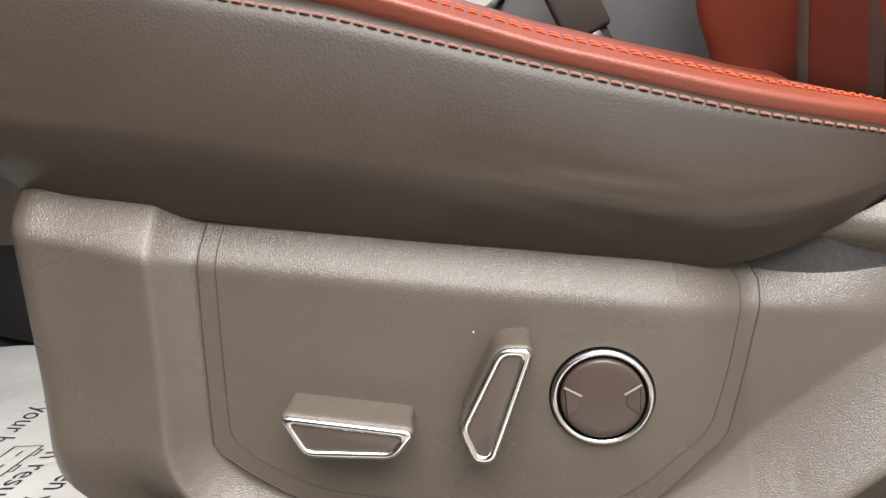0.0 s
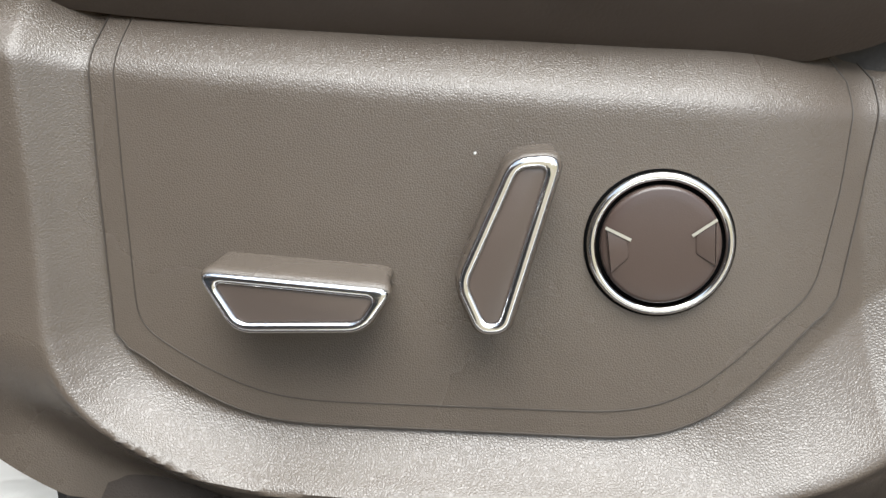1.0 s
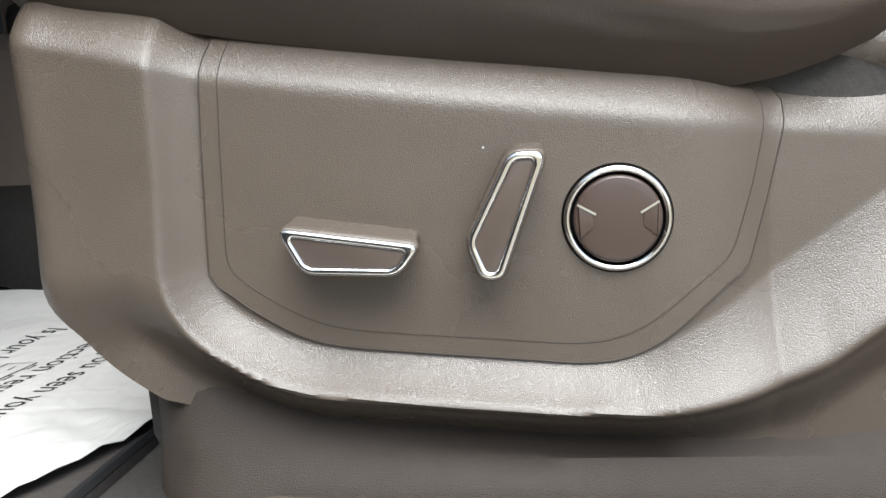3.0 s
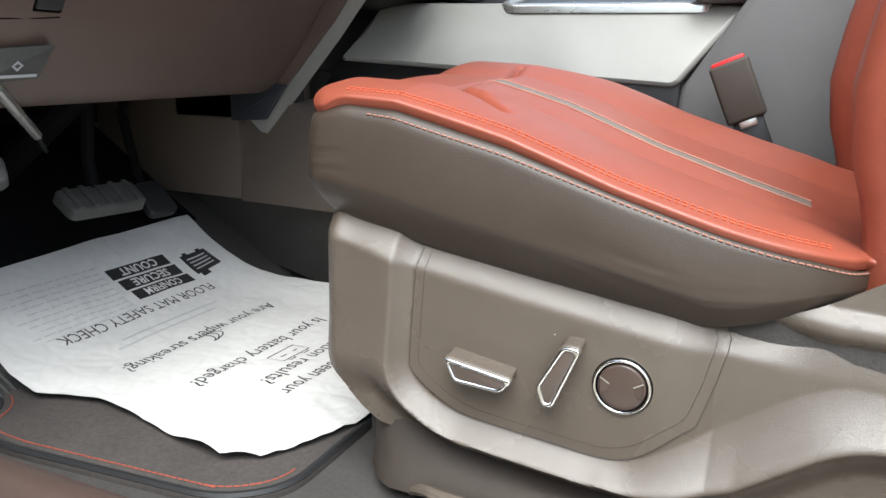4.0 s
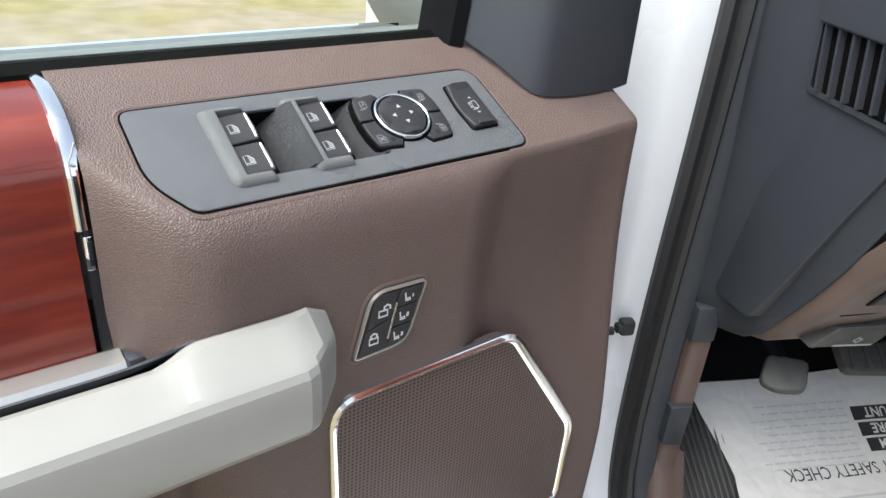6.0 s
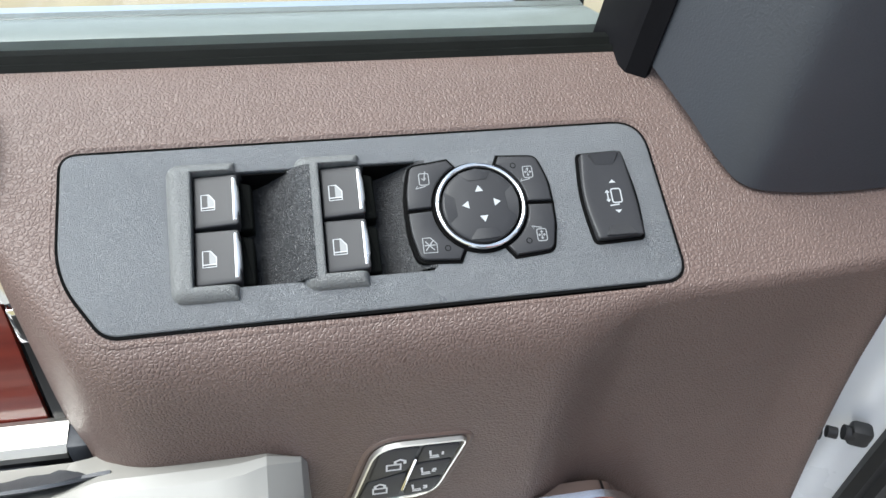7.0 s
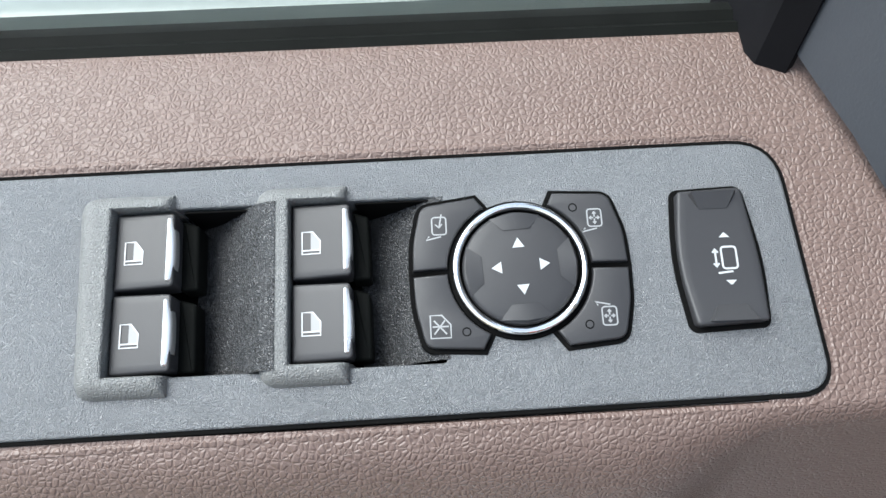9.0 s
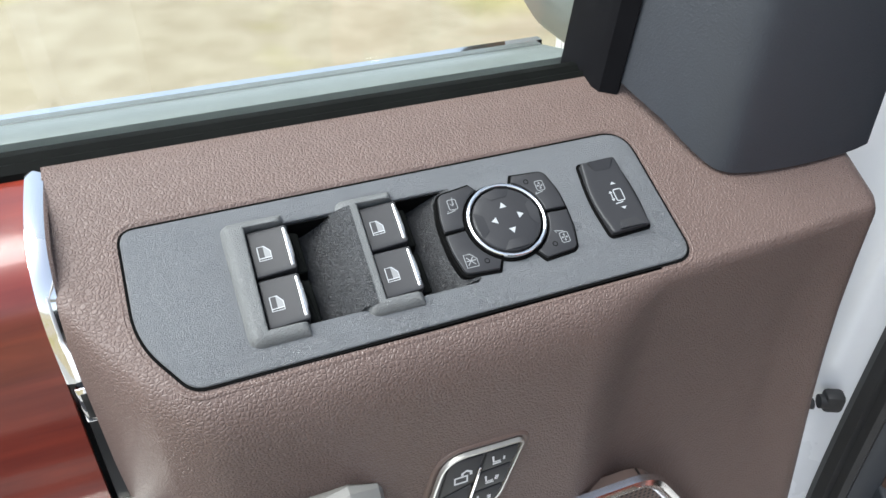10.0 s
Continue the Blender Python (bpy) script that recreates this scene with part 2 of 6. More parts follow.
def rounded(pts, r, n=5):
    """A closed outline with its corners rounded; r is one radius or one for each corner."""
    out, k = [], len(pts)
    for i in range(k):
        p, a, b = Vector(pts[i]), Vector(pts[i - 1]), Vector(pts[(i + 1) % k])
        ri = r[i] if isinstance(r, (list, tuple)) else r
        ri = min(ri, 0.49 * (a - p).length, 0.49 * (b - p).length)
        if ri < 1e-6:
            out.append(tuple(p))
            continue
        s, e = p + (a - p).normalized() * ri, p + (b - p).normalized() * ri
        for j in range(n + 1):
            t = j / n
            out.append(tuple(s * (1 - t) ** 2 + p * 2 * t * (1 - t) + e * t * t))
    return out


def circle(cx, cy, r, n=40):
    return [(cx + r * math.cos(2 * math.pi * i / n), cy + r * math.sin(2 * math.pi * i / n)) for i in range(n)]


def grown(loop, d):
    """The outline moved outwards by d (inwards when negative)."""
    k = len(loop)
    area = sum(loop[i][0] * loop[(i + 1) % k][1] - loop[(i + 1) % k][0] * loop[i][1] for i in range(k))
    sgn = 1 if area > 0 else -1
    out = []
    for i in range(k):
        p, a, b = np.array(loop[i]), np.array(loop[i - 1]), np.array(loop[(i + 1) % k])
        e1, e2 = p - a, b - p
        e1, e2 = e1 / (np.linalg.norm(e1) + 1e-12), e2 / (np.linalg.norm(e2) + 1e-12)
        n1, n2 = np.array((e1[1], -e1[0])), np.array((e2[1], -e2[0]))
        m = n1 + n2
        m = m / max(np.linalg.norm(m), 1e-9)
        q = p + sgn * d * m / max(m @ n1, 0.5)
        out.append((float(q[0]), float(q[1])))
    return out


def slab(loop, place, h0, h1, bevel=0.0008, holes=(), seg=3, crown=None):
    """A plate of an outline, from height h0 to h1 in the mapping place(a, b, h), with rounded edges and holes. crown(a, b) lifts the top."""
    bm = bmesh.new()
    lift = crown or (lambda a, b: 0.0)

    def ring(pts, h, up):
        return [bm.verts.new(place(a, b, h + (lift(a, b) if up else 0.0))) for a, b in pts]

    def wall(r0, r1):
        for i in range(len(r0)):
            j = (i + 1) % len(r0)
            bm.faces.new((r0[i], r0[j], r1[j], r1[i]))

    tops, bots = [], []
    for pts, s in [(loop, -1)] + [(hh, 1) for hh in holes]:
        rings = [ring(pts, h0, False)]
        for k in range(seg + 1):
            a = k / seg * math.pi / 2
            rings.append(ring(grown(pts, s * bevel * (1 - math.cos(a))), h1 - bevel + bevel * math.sin(a), True))
        for r0, r1 in zip(rings, rings[1:]):
            wall(r0, r1)
        tops.append(rings[-1])
        bots.append(rings[0])
    for group in (tops, bots):
        if len(group) == 1 and crown and group is tops:
            cx_ = sum(a for a, _ in loop) / len(loop)
            cy_ = sum(b for _, b in loop) / len(loop)
            last, flat = group[0], grown(loop, -bevel)
            for k in (0.82, 0.62, 0.42, 0.22):
                r1 = ring([(cx_ + (a - cx_) * k, cy_ + (b - cy_) * k) for a, b in flat], h1, True)
                wall(last, r1)
                last = r1
            bm.faces.new(last)
        elif len(group) == 1:
            bm.faces.new(group[0])
        else:
            edges = []
            for r in group:
                for i in range(len(r)):
                    e = bm.edges.get((r[i], r[(i + 1) % len(r)]))
                    edges.append(e)
            bmesh.ops.triangle_fill(bm, use_beauty=True, use_dissolve=False, edges=edges)
    return bm


def loft(rows, closed=False, caps=False):
    """A skin over rows of points; closed joins each row's ends."""
    bm = bmesh.new()
    vs = [[bm.verts.new(p) for p in r] for r in rows]
    k = len(rows[0])
    for r0, r1 in zip(vs, vs[1:]):
        for i in range(k if closed else k - 1):
            j = (i + 1) % k
            bm.faces.new((r0[i], r0[j], r1[j], r1[i]))
    if caps and closed:
        bm.faces.new(vs[0])
        bm.faces.new(vs[-1])
    return bm


def thick(bm, t):
    """Gives a skin a thickness."""
    bmesh.ops.recalc_face_normals(bm, faces=bm.faces[:])
    bmesh.ops.solidify(bm, geom=bm.faces[:], thickness=t)
    return bm


def smooth_path(pts, n=8):
    """Catmull-Rom through the points."""
    p = [Vector(q) for q in pts]
    p = [2 * p[0] - p[1]] + p + [2 * p[-1] - p[-2]]
    out = []
    for i in range(1, len(p) - 2):
        for j in range(n):
            t = j / n
            a, b, c, d = p[i - 1 : i + 3]
            out.append(0.5 * (2 * b + (c - a) * t + (2 * a - 5 * b + 4 * c - d) * t * t + (3 * b - a - 3 * c + d) * t ** 3))
    out.append(p[-2])
    return out


def sweep(path, profile, up=(0, 0, 1), closed=False):
    """A profile (side, up) carried along a path. closed: the path joins its own start."""
    path, rows = [Vector(q) for q in path], []
    k = len(path)
    for i in range(k):
        a = path[i - 1] if i or closed else path[0]
        b = path[(i + 1) % k] if i < k - 1 or closed else path[-1]
        t = (b - a).normalized()
        side = t.cross(Vector(up)).normalized()
        u = side.cross(t)
        rows.append([path[i] + side * x + u * y for x, y in profile])
    if closed:
        rows.append(rows[0])
    bm = loft(rows, closed=True, caps=not closed)
    if closed:
        bmesh.ops.remove_doubles(bm, verts=bm.verts[:], dist=1e-6)
    return bm


def disc(r, n=8, sy=1.0):
    return [(r * math.cos(2 * math.pi * i / n), sy * r * math.sin(2 * math.pi * i / n)) for i in range(n)]


def box(x0, x1, y0, y1, z0, z1, bevel=0.003, seg=2):
    bm = bmesh.new()
    bmesh.ops.create_cube(bm, size=1)
    for v in bm.verts:
        v.co = ((x0 + x1) / 2 + v.co.x * (x1 - x0), (y0 + y1) / 2 + v.co.y * (y1 - y0), (z0 + z1) / 2 + v.co.z * (z1 - z0))
    if bevel:
        bmesh.ops.bevel(bm, geom=bm.edges[:], offset=bevel, segments=seg, profile=0.5, affect="EDGES")
    return bm


def ribbon(lines, width, place, h):
    """Flat strokes along polylines, slightly thick: a printed sign. A closed polyline repeats its first point."""
    bm = bmesh.new()
    for line in lines:
        p = [Vector((a, b)) for a, b in line]
        shut = (p[0] - p[-1]).length < 1e-9 and len(p) > 2
        if shut:
            p = p[:-1]
        k, rails = len(p), []
        for i in range(k):
            a = p[i - 1] if i or shut else p[0]
            b = p[(i + 1) % k] if i < k - 1 or shut else p[-1]
            t = (b - a).normalized()
            nn = Vector((-t.y, t.x)) * width / 2
            rails.append([bm.verts.new(place(q.x, q.y, h)) for q in (p[i] + nn, p[i] - nn)])
        for i in range(k if shut else k - 1):
            (a, b), (c, d) = rails[i], rails[(i + 1) % k]
            bm.faces.new((a, b, d, c))
    return bm


def patches(polys, place, h):
    bm = bmesh.new()
    for poly in polys:
        bm.faces.new([bm.verts.new(place(a, b, h)) for a, b in poly])
    return bm


def merged(*bms):
    out = bmesh.new()
    for b in bms:
        me = bpy.data.meshes.new("tmp")
        b.to_mesh(me)
        b.free()
        out.from_mesh(me)
        bpy.data.meshes.remove(me)
    return out


def interp(x, table):
    return float(np.interp(x, [a for a, _ in table], [b for _, b in table]))


def ease(t):
    t = min(max(t, 0.0), 1.0)
    return t * t * (3 - 2 * t)


def outside(px_, pz_, loop):
    """Distance from an outline, negative inside."""
    best, inside = 9.0, False
    k = len(loop)
    for i in range(k):
        ax, az = loop[i]
        bx, bz = loop[(i + 1) % k]
        dx, dz = bx - ax, bz - az
        t = min(max(((px_ - ax) * dx + (pz_ - az) * dz) / (dx * dx + dz * dz + 1e-12), 0), 1)
        best = min(best, math.hypot(px_ - ax - t * dx, pz_ - az - t * dz))
        if (az > pz_) != (bz > pz_) and px_ < (bx - ax) * (pz_ - az) / (bz - az) + ax:
            inside = not inside
    return -best if inside else best


# ---- the open front door: local x runs from the hinge to the latch, y to the cabin side ----
door = thing("driver_door", "open brown front door with speaker, wood trim and silver handle", "car door", pose(-0.50, -0.05, 0, 0, 0, -65))
SLOPE = math.atan(0.53)
CS, SN = math.cos(SLOPE), math.sin(SLOPE)


def on_bezel(u, s, h):
    """The sloping switch face: u along the door, s down the slope, h off the face."""
    return (u, s * CS + h * SN, 0.7035 - s * SN + h * CS)


def on_door(n0):
    return lambda u, z, h: (u, n0 + h, z)


def front_depth(u):
    """The panel's front face, turning back at the rounded corner beside the wood."""
    return interp(u, [(0.0, 0.080), (0.290, 0.080), (0.300, 0.0795), (0.308, 0.0775), (0.316, 0.0732), (0.324, 0.0665), (0.332, 0.0575), (0.340, 0.0470), (0.348, 0.0350), (0.352, 0.0285)])


def low_depth(u):
    """The panel below the handle turns back in two flat bands towards the pull cup."""
    return interp(u, [(0.0, 0.080), (0.277, 0.080), (0.281, 0.0793), (0.290, 0.0765), (0.293, 0.0745), (0.319, 0.049), (0.322, 0.044), (0.326, 0.030), (0.352, 0.026)])


def hinge_edge(z):
    return interp(z, [(0.2, -0.084), (0.25, -0.084), (0.36, -0.087), (0.47, -0.079), (0.60, -0.070), (0.67, -0.066), (0.72, -0.064)])


def door_panel():
    rows = []
    us = [0.352, 0.350, 0.346, 0.341, 0.335, 0.328, 0.326, 0.324, 0.322, 0.319, 0.313, 0.306, 0.30, 0.2945, 0.293, 0.2915, 0.290, 0.2855, 0.2825] + [0.28 - 0.01 * i for i in range(14)] + [0.14 - 0.004 * i for i in range(18)] + [0.068 - 0.008 * i for i in range(17)] + [-0.066, -0.072, -0.077, -0.081, -0.084, -0.085]
    for u in us:
        low, top = low_depth(u), front_depth(u)
        blunt, under = 1.0, 0.0
        if u < 0.13:
            k = ease((0.128 - u) / 0.050)
            top -= 0.0105 * k + 0.007 * min(max((0.09 - u) / 0.15, 0.0), 1.0)
            blunt = 1 - 0.80 * k
            under = 0.010 * k * ease((u + 0.084) / 0.06)
        roll = 0.0
        if u < -0.066:
            roll = 0.02 * ((-0.066 - u) / 0.019) ** 2
        r = 0.013 * blunt
        e = top - r
        ze = 0.7035 - 0.53 * e
        zc = 0.7035 - 0.53 * top
        prof = [(-0.056, 0.714), (-0.050, 0.7195), (-0.044, 0.7210), (-0.034, 0.7178), (-0.02, 0.7125), (-0.006, 0.7062)]
        if e > 0.004:
            prof += [(e * t, 0.7035 - 0.53 * e * t) for t in (0.0, 0.33, 0.66)]
        else:
            prof += [(-0.004, 0.7058), (-0.002, 0.7048), (0.0, 0.7038)]
        for j in range(7):
            t = j / 6
            prof.append((e * (1 - t) ** 2 + top * 2 * t * (1 - t) + (top + 0.001) * t * t, ze * (1 - t) ** 2 + zc * 2 * t * (1 - t) + (zc - 2.2 * r) * t * t))
        z1 = zc - 2.2 * r
        for j in range(1, 13):
            t = j / 12
            z = z1 + (0.25 - z1) * t
            prof.append((top + 0.001 - under * math.sin(math.pi * min(t * 1.6 + 0.12, 1.0)) + (low - top) * ease(t * 1.35 - 0.15), z))
        prof.append((low - 0.004, 0.246))
        prof.append((low - 0.03, 0.246))
        row = []
        for n, z in prof:
            uu = u
            if u < 0:
                uu = u * hinge_edge(z) / -0.085
            row.append((uu, n - roll, z))
        rows.append(row)
    bm = bmesh.new()
    vs = [[bm.verts.new(p) for p in r] for r in rows]
    for r0, r1 in zip(vs, vs[1:]):
        for i in range(len(r0) - 1):
            c = (r0[i].co + r1[i + 1].co) / 2
            if 0.085 < c.x < 0.305 and 0.004 < c.y < 0.0585 and c.z > 0.66:
                continue
            bm.faces.new((r0[i], r0[i + 1], r1[i + 1], r1[i]))
    return bm


part("upper_panel", door_panel(), DOOR, door, "brown grained soft-touch door panel", sharp=60)

# lower panel with the map pocket
pocket_rim = smooth_path([(0.30, 0.075, 0.247), (0.10, 0.074, 0.2475), (0.02, 0.072, 0.2465), (-0.03, 0.068, 0.230), (-0.062, 0.064, 0.180), (-0.077, 0.062, 0.125), (-0.066, 0.062, 0.085), (-0.03, 0.064, 0.055), (0.10, 0.075, 0.02), (0.40, 0.08, -0.02)], 6)
outer_edge = smooth_path([(0.30, 0.040, 0.250), (0.10, 0.045, 0.250), (0.0, 0.045, 0.2505), (-0.084, 0.050, 0.2495), (-0.104, 0.048, 0.19), (-0.118, 0.048, 0.12), (-0.118, 0.048, 0.06), (-0.104, 0.05, 0.0), (-0.06, 0.06, -0.10), (0.40, 0.06, -0.20)], 6)
rows = []
for a, b in zip(pocket_rim, outer_edge):
    mid = (a + b) / 2 + Vector((0, 0.012, 0))
    rows.append([a + Vector((0.006, -0.03, 0.0)), a, a * 0.75 + mid * 0.25 + Vector((0, 0.004, 0)), mid, b + Vector((0, 0.006, 0)), b + Vector((-0.002, -0.04, 0))])
part("lower_panel", thick(loft(rows), 0.003), DOOR_S, door, sharp=60)
rows = []
for i in range(25):
    u = -0.09 + 0.5 * i / 24
    bow = 0.055 * ease((u + 0.09) / 0.12)
    rows.append([(u, 0.060 - bow * math.sin(math.pi * min(j / 9, 1.0)) - 0.03 * (1 - j / 9), 0.262 - 0.34 * j / 9) for j in range(10)])
part("map_pocket", thick(loft(rows), 0.002), SLATE, door, "dark grey moulded map pocket lining")
part("door_shell", box(-0.13, 1.05, -0.135, -0.062, -0.22, 0.697, 0.012), WHITE, door, "white painted outer door skin")
part("inner_liner", box(0.30, 1.05, -0.062, 0.018, -0.2, 0.56, 0.01), SLATE, door)
part("pull_cup_ledge", box(0.327, 0.70, -0.02, 0.062, 0.235, 0.352, 0.010, 3), DOOR, door, "brown ledge under the pull handle")
part("armrest_block", box(0.45, 1.05, 0.018, 0.10, 0.20, 0.47, 0.02, 4), DOOR_S, door)

# wood trim with its bright edges
wood_prof = [(-0.045, 0.7170), (-0.020, 0.7140), (0.000, 0.7080), (0.013, 0.6965), (0.0195, 0.680), (0.0215, 0.655), (0.0225, 0.640), (0.0265, 0.605), (0.029, 0.575), (0.030, 0.558)]
wood_path = smooth_path([(0, n, z) for n, z in wood_prof], 4)
part("wood_trim", thick(loft([[(u, p.y, p.z) for p in wood_path] for u in (0.360, 0.40, 0.5, 0.6, 0.7, 0.85, 1.0)]), 0.003), WOOD, door, "glossy red-brown wood veneer trim")
part("chrome_strip", sweep([(0.3555, p.y + 0.001, p.z) for p in wood_path[:22]], [(-0.0052, -0.001), (-0.0042, 0.0022), (0.0, 0.0034), (0.0036, 0.0024), (0.0046, -0.001)], up=(0, 0.7, 0.7)), CHROME, door)
part("dark_strip", sweep([(0.3535, p.y + 0.0005, p.z) for p in wood_path[20:]], [(-0.0035, -0.001), (-0.0025, 0.0018), (0.0025, 0.0018), (0.0035, -0.001)], up=(0, 0.9, 0.3)), BLACK, door)
clip = part("trim_clip", box(0.3500, 0.3572, 0.0205, 0.0268, 0.626, 0.648, 0.0012), CHROME, door, "small chrome trim clip")
part("clip_slot", box(0.3518, 0.3554, 0.0255, 0.0272, 0.629, 0.645, 0.0005), BLACK, clip)
bar = [(0.030, 0.560), (0.030, 0.5735), (0.034, 0.5755), (0.046, 0.5735), (0.049, 0.570), (0.049, 0.566)]
part("chrome_bar", loft([[(u, n, z) for n, z in bar] for u in (0.3485, 0.45, 0.6, 1.0)], closed=True, caps=True), SATIN, door, "satin silver bar under the wood")
part("bar_underside", loft([[(u, n, z) for n, z in ((0.030, 0.560), (0.049, 0.566), (0.047, 0.552), (0.030, 0.535))] for u in (0.3485, 0.6, 1.0)], closed=True, caps=True), BLACK, door)
part("bar_end_cap", box(0.3365, 0.3482, 0.026, 0.0505, 0.536, 0.5765, 0.003), SLATE, door)

# pull handle
def handle_section(u):
    """The handle's outline at a place along the door: flat top, upright front, chamfered end."""
    k = interp(u, [(0.235, 0.20), (0.2375, 0.38), (0.262, 0.93), (0.270, 1.0)])
    kz = interp(u, [(0.235, 0.64), (0.2375, 0.78), (0.252, 1.0)])
    dip = ease((u - 0.318) / 0.030)
    full = [(0.056, 0.578 - 0.006 * dip), (0.081, 0.5985 - 0.013 * dip), (0.0865, 0.6018 - 0.010 * dip), (0.0925, 0.6012 - 0.0070 * dip), (0.119, 0.5895 - 0.0010 * dip), (0.1228, 0.5868), (0.1256, 0.5825), (0.1272, 0.5765), (0.1278, 0.553), (0.1262, 0.5455), (0.1225, 0.5395), (0.112, 0.5310), (0.100, 0.5265), (0.086, 0.528), (0.056, 0.540)]
    return [(u, 0.078 + (n - 0.078) * k, 0.565 + (z - 0.565) * kz) for n, z in full]


part("pull_handle", loft([handle_section(u) for u in (0.235, 0.2365, 0.2375, 0.239, 0.2435, 0.248, 0.252, 0.257, 0.262, 0.265, 0.270, 0.275, 0.30, 0.318, 0.323, 0.328, 0.333, 0.338, 0.345, 0.36, 0.45, 0.6, 0.8, 1.0)], closed=True, caps=True), CHAMPAGNE, door, "champagne silver painted pull handle", sharp=14)
rows = []
for u in (0.318, 0.323, 0.33, 0.34, 0.352, 0.37, 0.45, 0.6, 1.0):
    k = ease((u - 0.316) / 0.05)
    rows.append([(u, 0.0815, 0.5985 - 0.004 * k), (u, 0.080, 0.5995 - 0.010 * k), (u, 0.078 - 0.03 * k, 0.590 - 0.028 * k), (u, 0.074 - 0.03 * k, 0.570 - 0.03 * k)])
part("handle_lining", thick(loft(rows), 0.0015), SLATE, door)

# speaker
SPK = rounded([(0.2305, 0.5150), (0.0720, 0.5185), (-0.0190, 0.3860), (-0.0195, 0.2935), (0.2080, 0.2720), (0.2235, 0.2900)], [0.020, 0.014, 0.012, 0.014, 0.012, 0.014], 6)
spk = part("speaker_grille", slab(grown(SPK, -0.001), on_door(0.0805), -0.01, 0.0025, 0.002), GRILLE, door, "brown perforated speaker grille")
part("speaker_frame", sweep([on_door(0.0815)(a, b, 0.0) for a, b in SPK], [(-0.0052, -0.0015), (-0.0044, 0.0026), (-0.0016, 0.0042), (0.0006, 0.0040), (0.0022, 0.0022), (0.0042, 0.0012), (0.0048, -0.0015)], up=(0, 1, 0), closed=True), RING, spk, "bright chrome speaker ring")

# lock and memory switch
MEM = rounded([(0.2035, 0.5960), (0.1610, 0.5950), (0.1750, 0.5490), (0.2165, 0.5470)], [0.012, 0.004, 0.012, 0.004], 6)
mem = part("memory_switch", slab(MEM, on_door(0.0805), -0.004, 0.0022, 0.0012), BLACK, door, "black lock and seat memory switch with chrome edge")
part("chrome_edge", sweep([on_door(0.0825)(a, b, 0.0) for a, b in grown(MEM, -0.0003)], [(-0.0010, -0.001), (-0.0006, 0.0011), (0.0004, 0.0012), (0.0010, -0.001)], up=(0, 1, 0), closed=True), SATIN, mem)
part("switch_surround", sweep([on_door(0.0800)(a, b, 0.0) for a, b in grown(MEM, 0.0028)], disc(0.0022, 8, 0.8), up=(0, 1, 0), closed=True), DOOR_S, mem)
for pts in ([(0.2015, 0.5935), (0.1830, 0.5930), (0.1885, 0.5745), (0.2075, 0.5680)], [(0.2080, 0.5665), (0.1890, 0.5725), (0.1925, 0.5520), (0.2135, 0.5500)], [(0.1815, 0.5930), (0.1640, 0.5925), (0.1670, 0.5815), (0.1850, 0.5800)], [(0.1852, 0.5787), (0.1673, 0.5800), (0.1710, 0.5665), (0.1885, 0.5650)], [(0.1888, 0.5637), (0.1714, 0.5650), (0.1765, 0.5520), (0.1905, 0.5520)]):
    part("key", slab(rounded(pts, 0.002, 3), on_door(0.0825), -0.002, 0.0012, 0.0006), KEY, mem)
part("divider", slab(rounded([(0.1860, 0.5850), (0.1845, 0.5845), (0.1905, 0.5575), (0.1920, 0.5580)], 0.0005, 2), on_door(0.0838), -0.001, 0.0008, 0.0003), CHROME, mem)
MK = on_door(0.0838)


def lock_icon(u, z, open_):
    w, h = 0.0033, 0.0028
    body = [(u - w, z - h), (u + w, z - h), (u + w, z + h * 0.6), (u - w, z + h * 0.6), (u - w, z - h)]
    du = -0.0030 if open_ else 0.0
    arch = [(u - w * 0.7 + du, z + h * 0.6), (u - w * 0.7 + du, z + h * 1.5), (u + du, z + h * 2.0), (u + w * 0.7 + du, z + h * 1.5), (u + w * 0.7 + du, z + h * (0.9 if open_ else 0.6))]
    return [body, arch]


def seat_icon(u, z):
    return [[(u + 0.0030, z + 0.0030), (u + 0.0025, z - 0.0016), (u - 0.0012, z - 0.0016)], [(u + 0.0030, z - 0.0030), (u - 0.0016, z - 0.0030)]]


DIGIT = {1: [[(0, 0.001), (0, -0.0016)]], 2: [[(0.0008, 0.0008), (-0.0008, 0.0008), (-0.0008, -0.0003), (0.0008, -0.0003), (0.0008, -0.0015), (-0.0008, -0.0015)]], 3: [[(0.0008, 0.0008), (-0.0008, 0.0008), (-0.0008, -0.0015), (0.0008, -0.0015)], [(0.0005, -0.0003), (-0.0008, -0.0003)]]}
for u, z, open_ in ((0.1955, 0.5795, True), (0.2020, 0.5595, False)):
    part("icon", ribbon(lock_icon(u, z, open_), 0.0015, MK, 0.0001), PRINT, mem)
for k, (u, z) in enumerate(((0.1745, 0.5868), (0.1780, 0.5727), (0.1820, 0.5580)), 1):
    lines = seat_icon(u + 0.001, z) + [[(u - 0.0022 + a, z + b) for a, b in line] for line in DIGIT[k]]
    part("icon", ribbon(lines, 0.0011, MK, 0.0001), PRINT, mem)

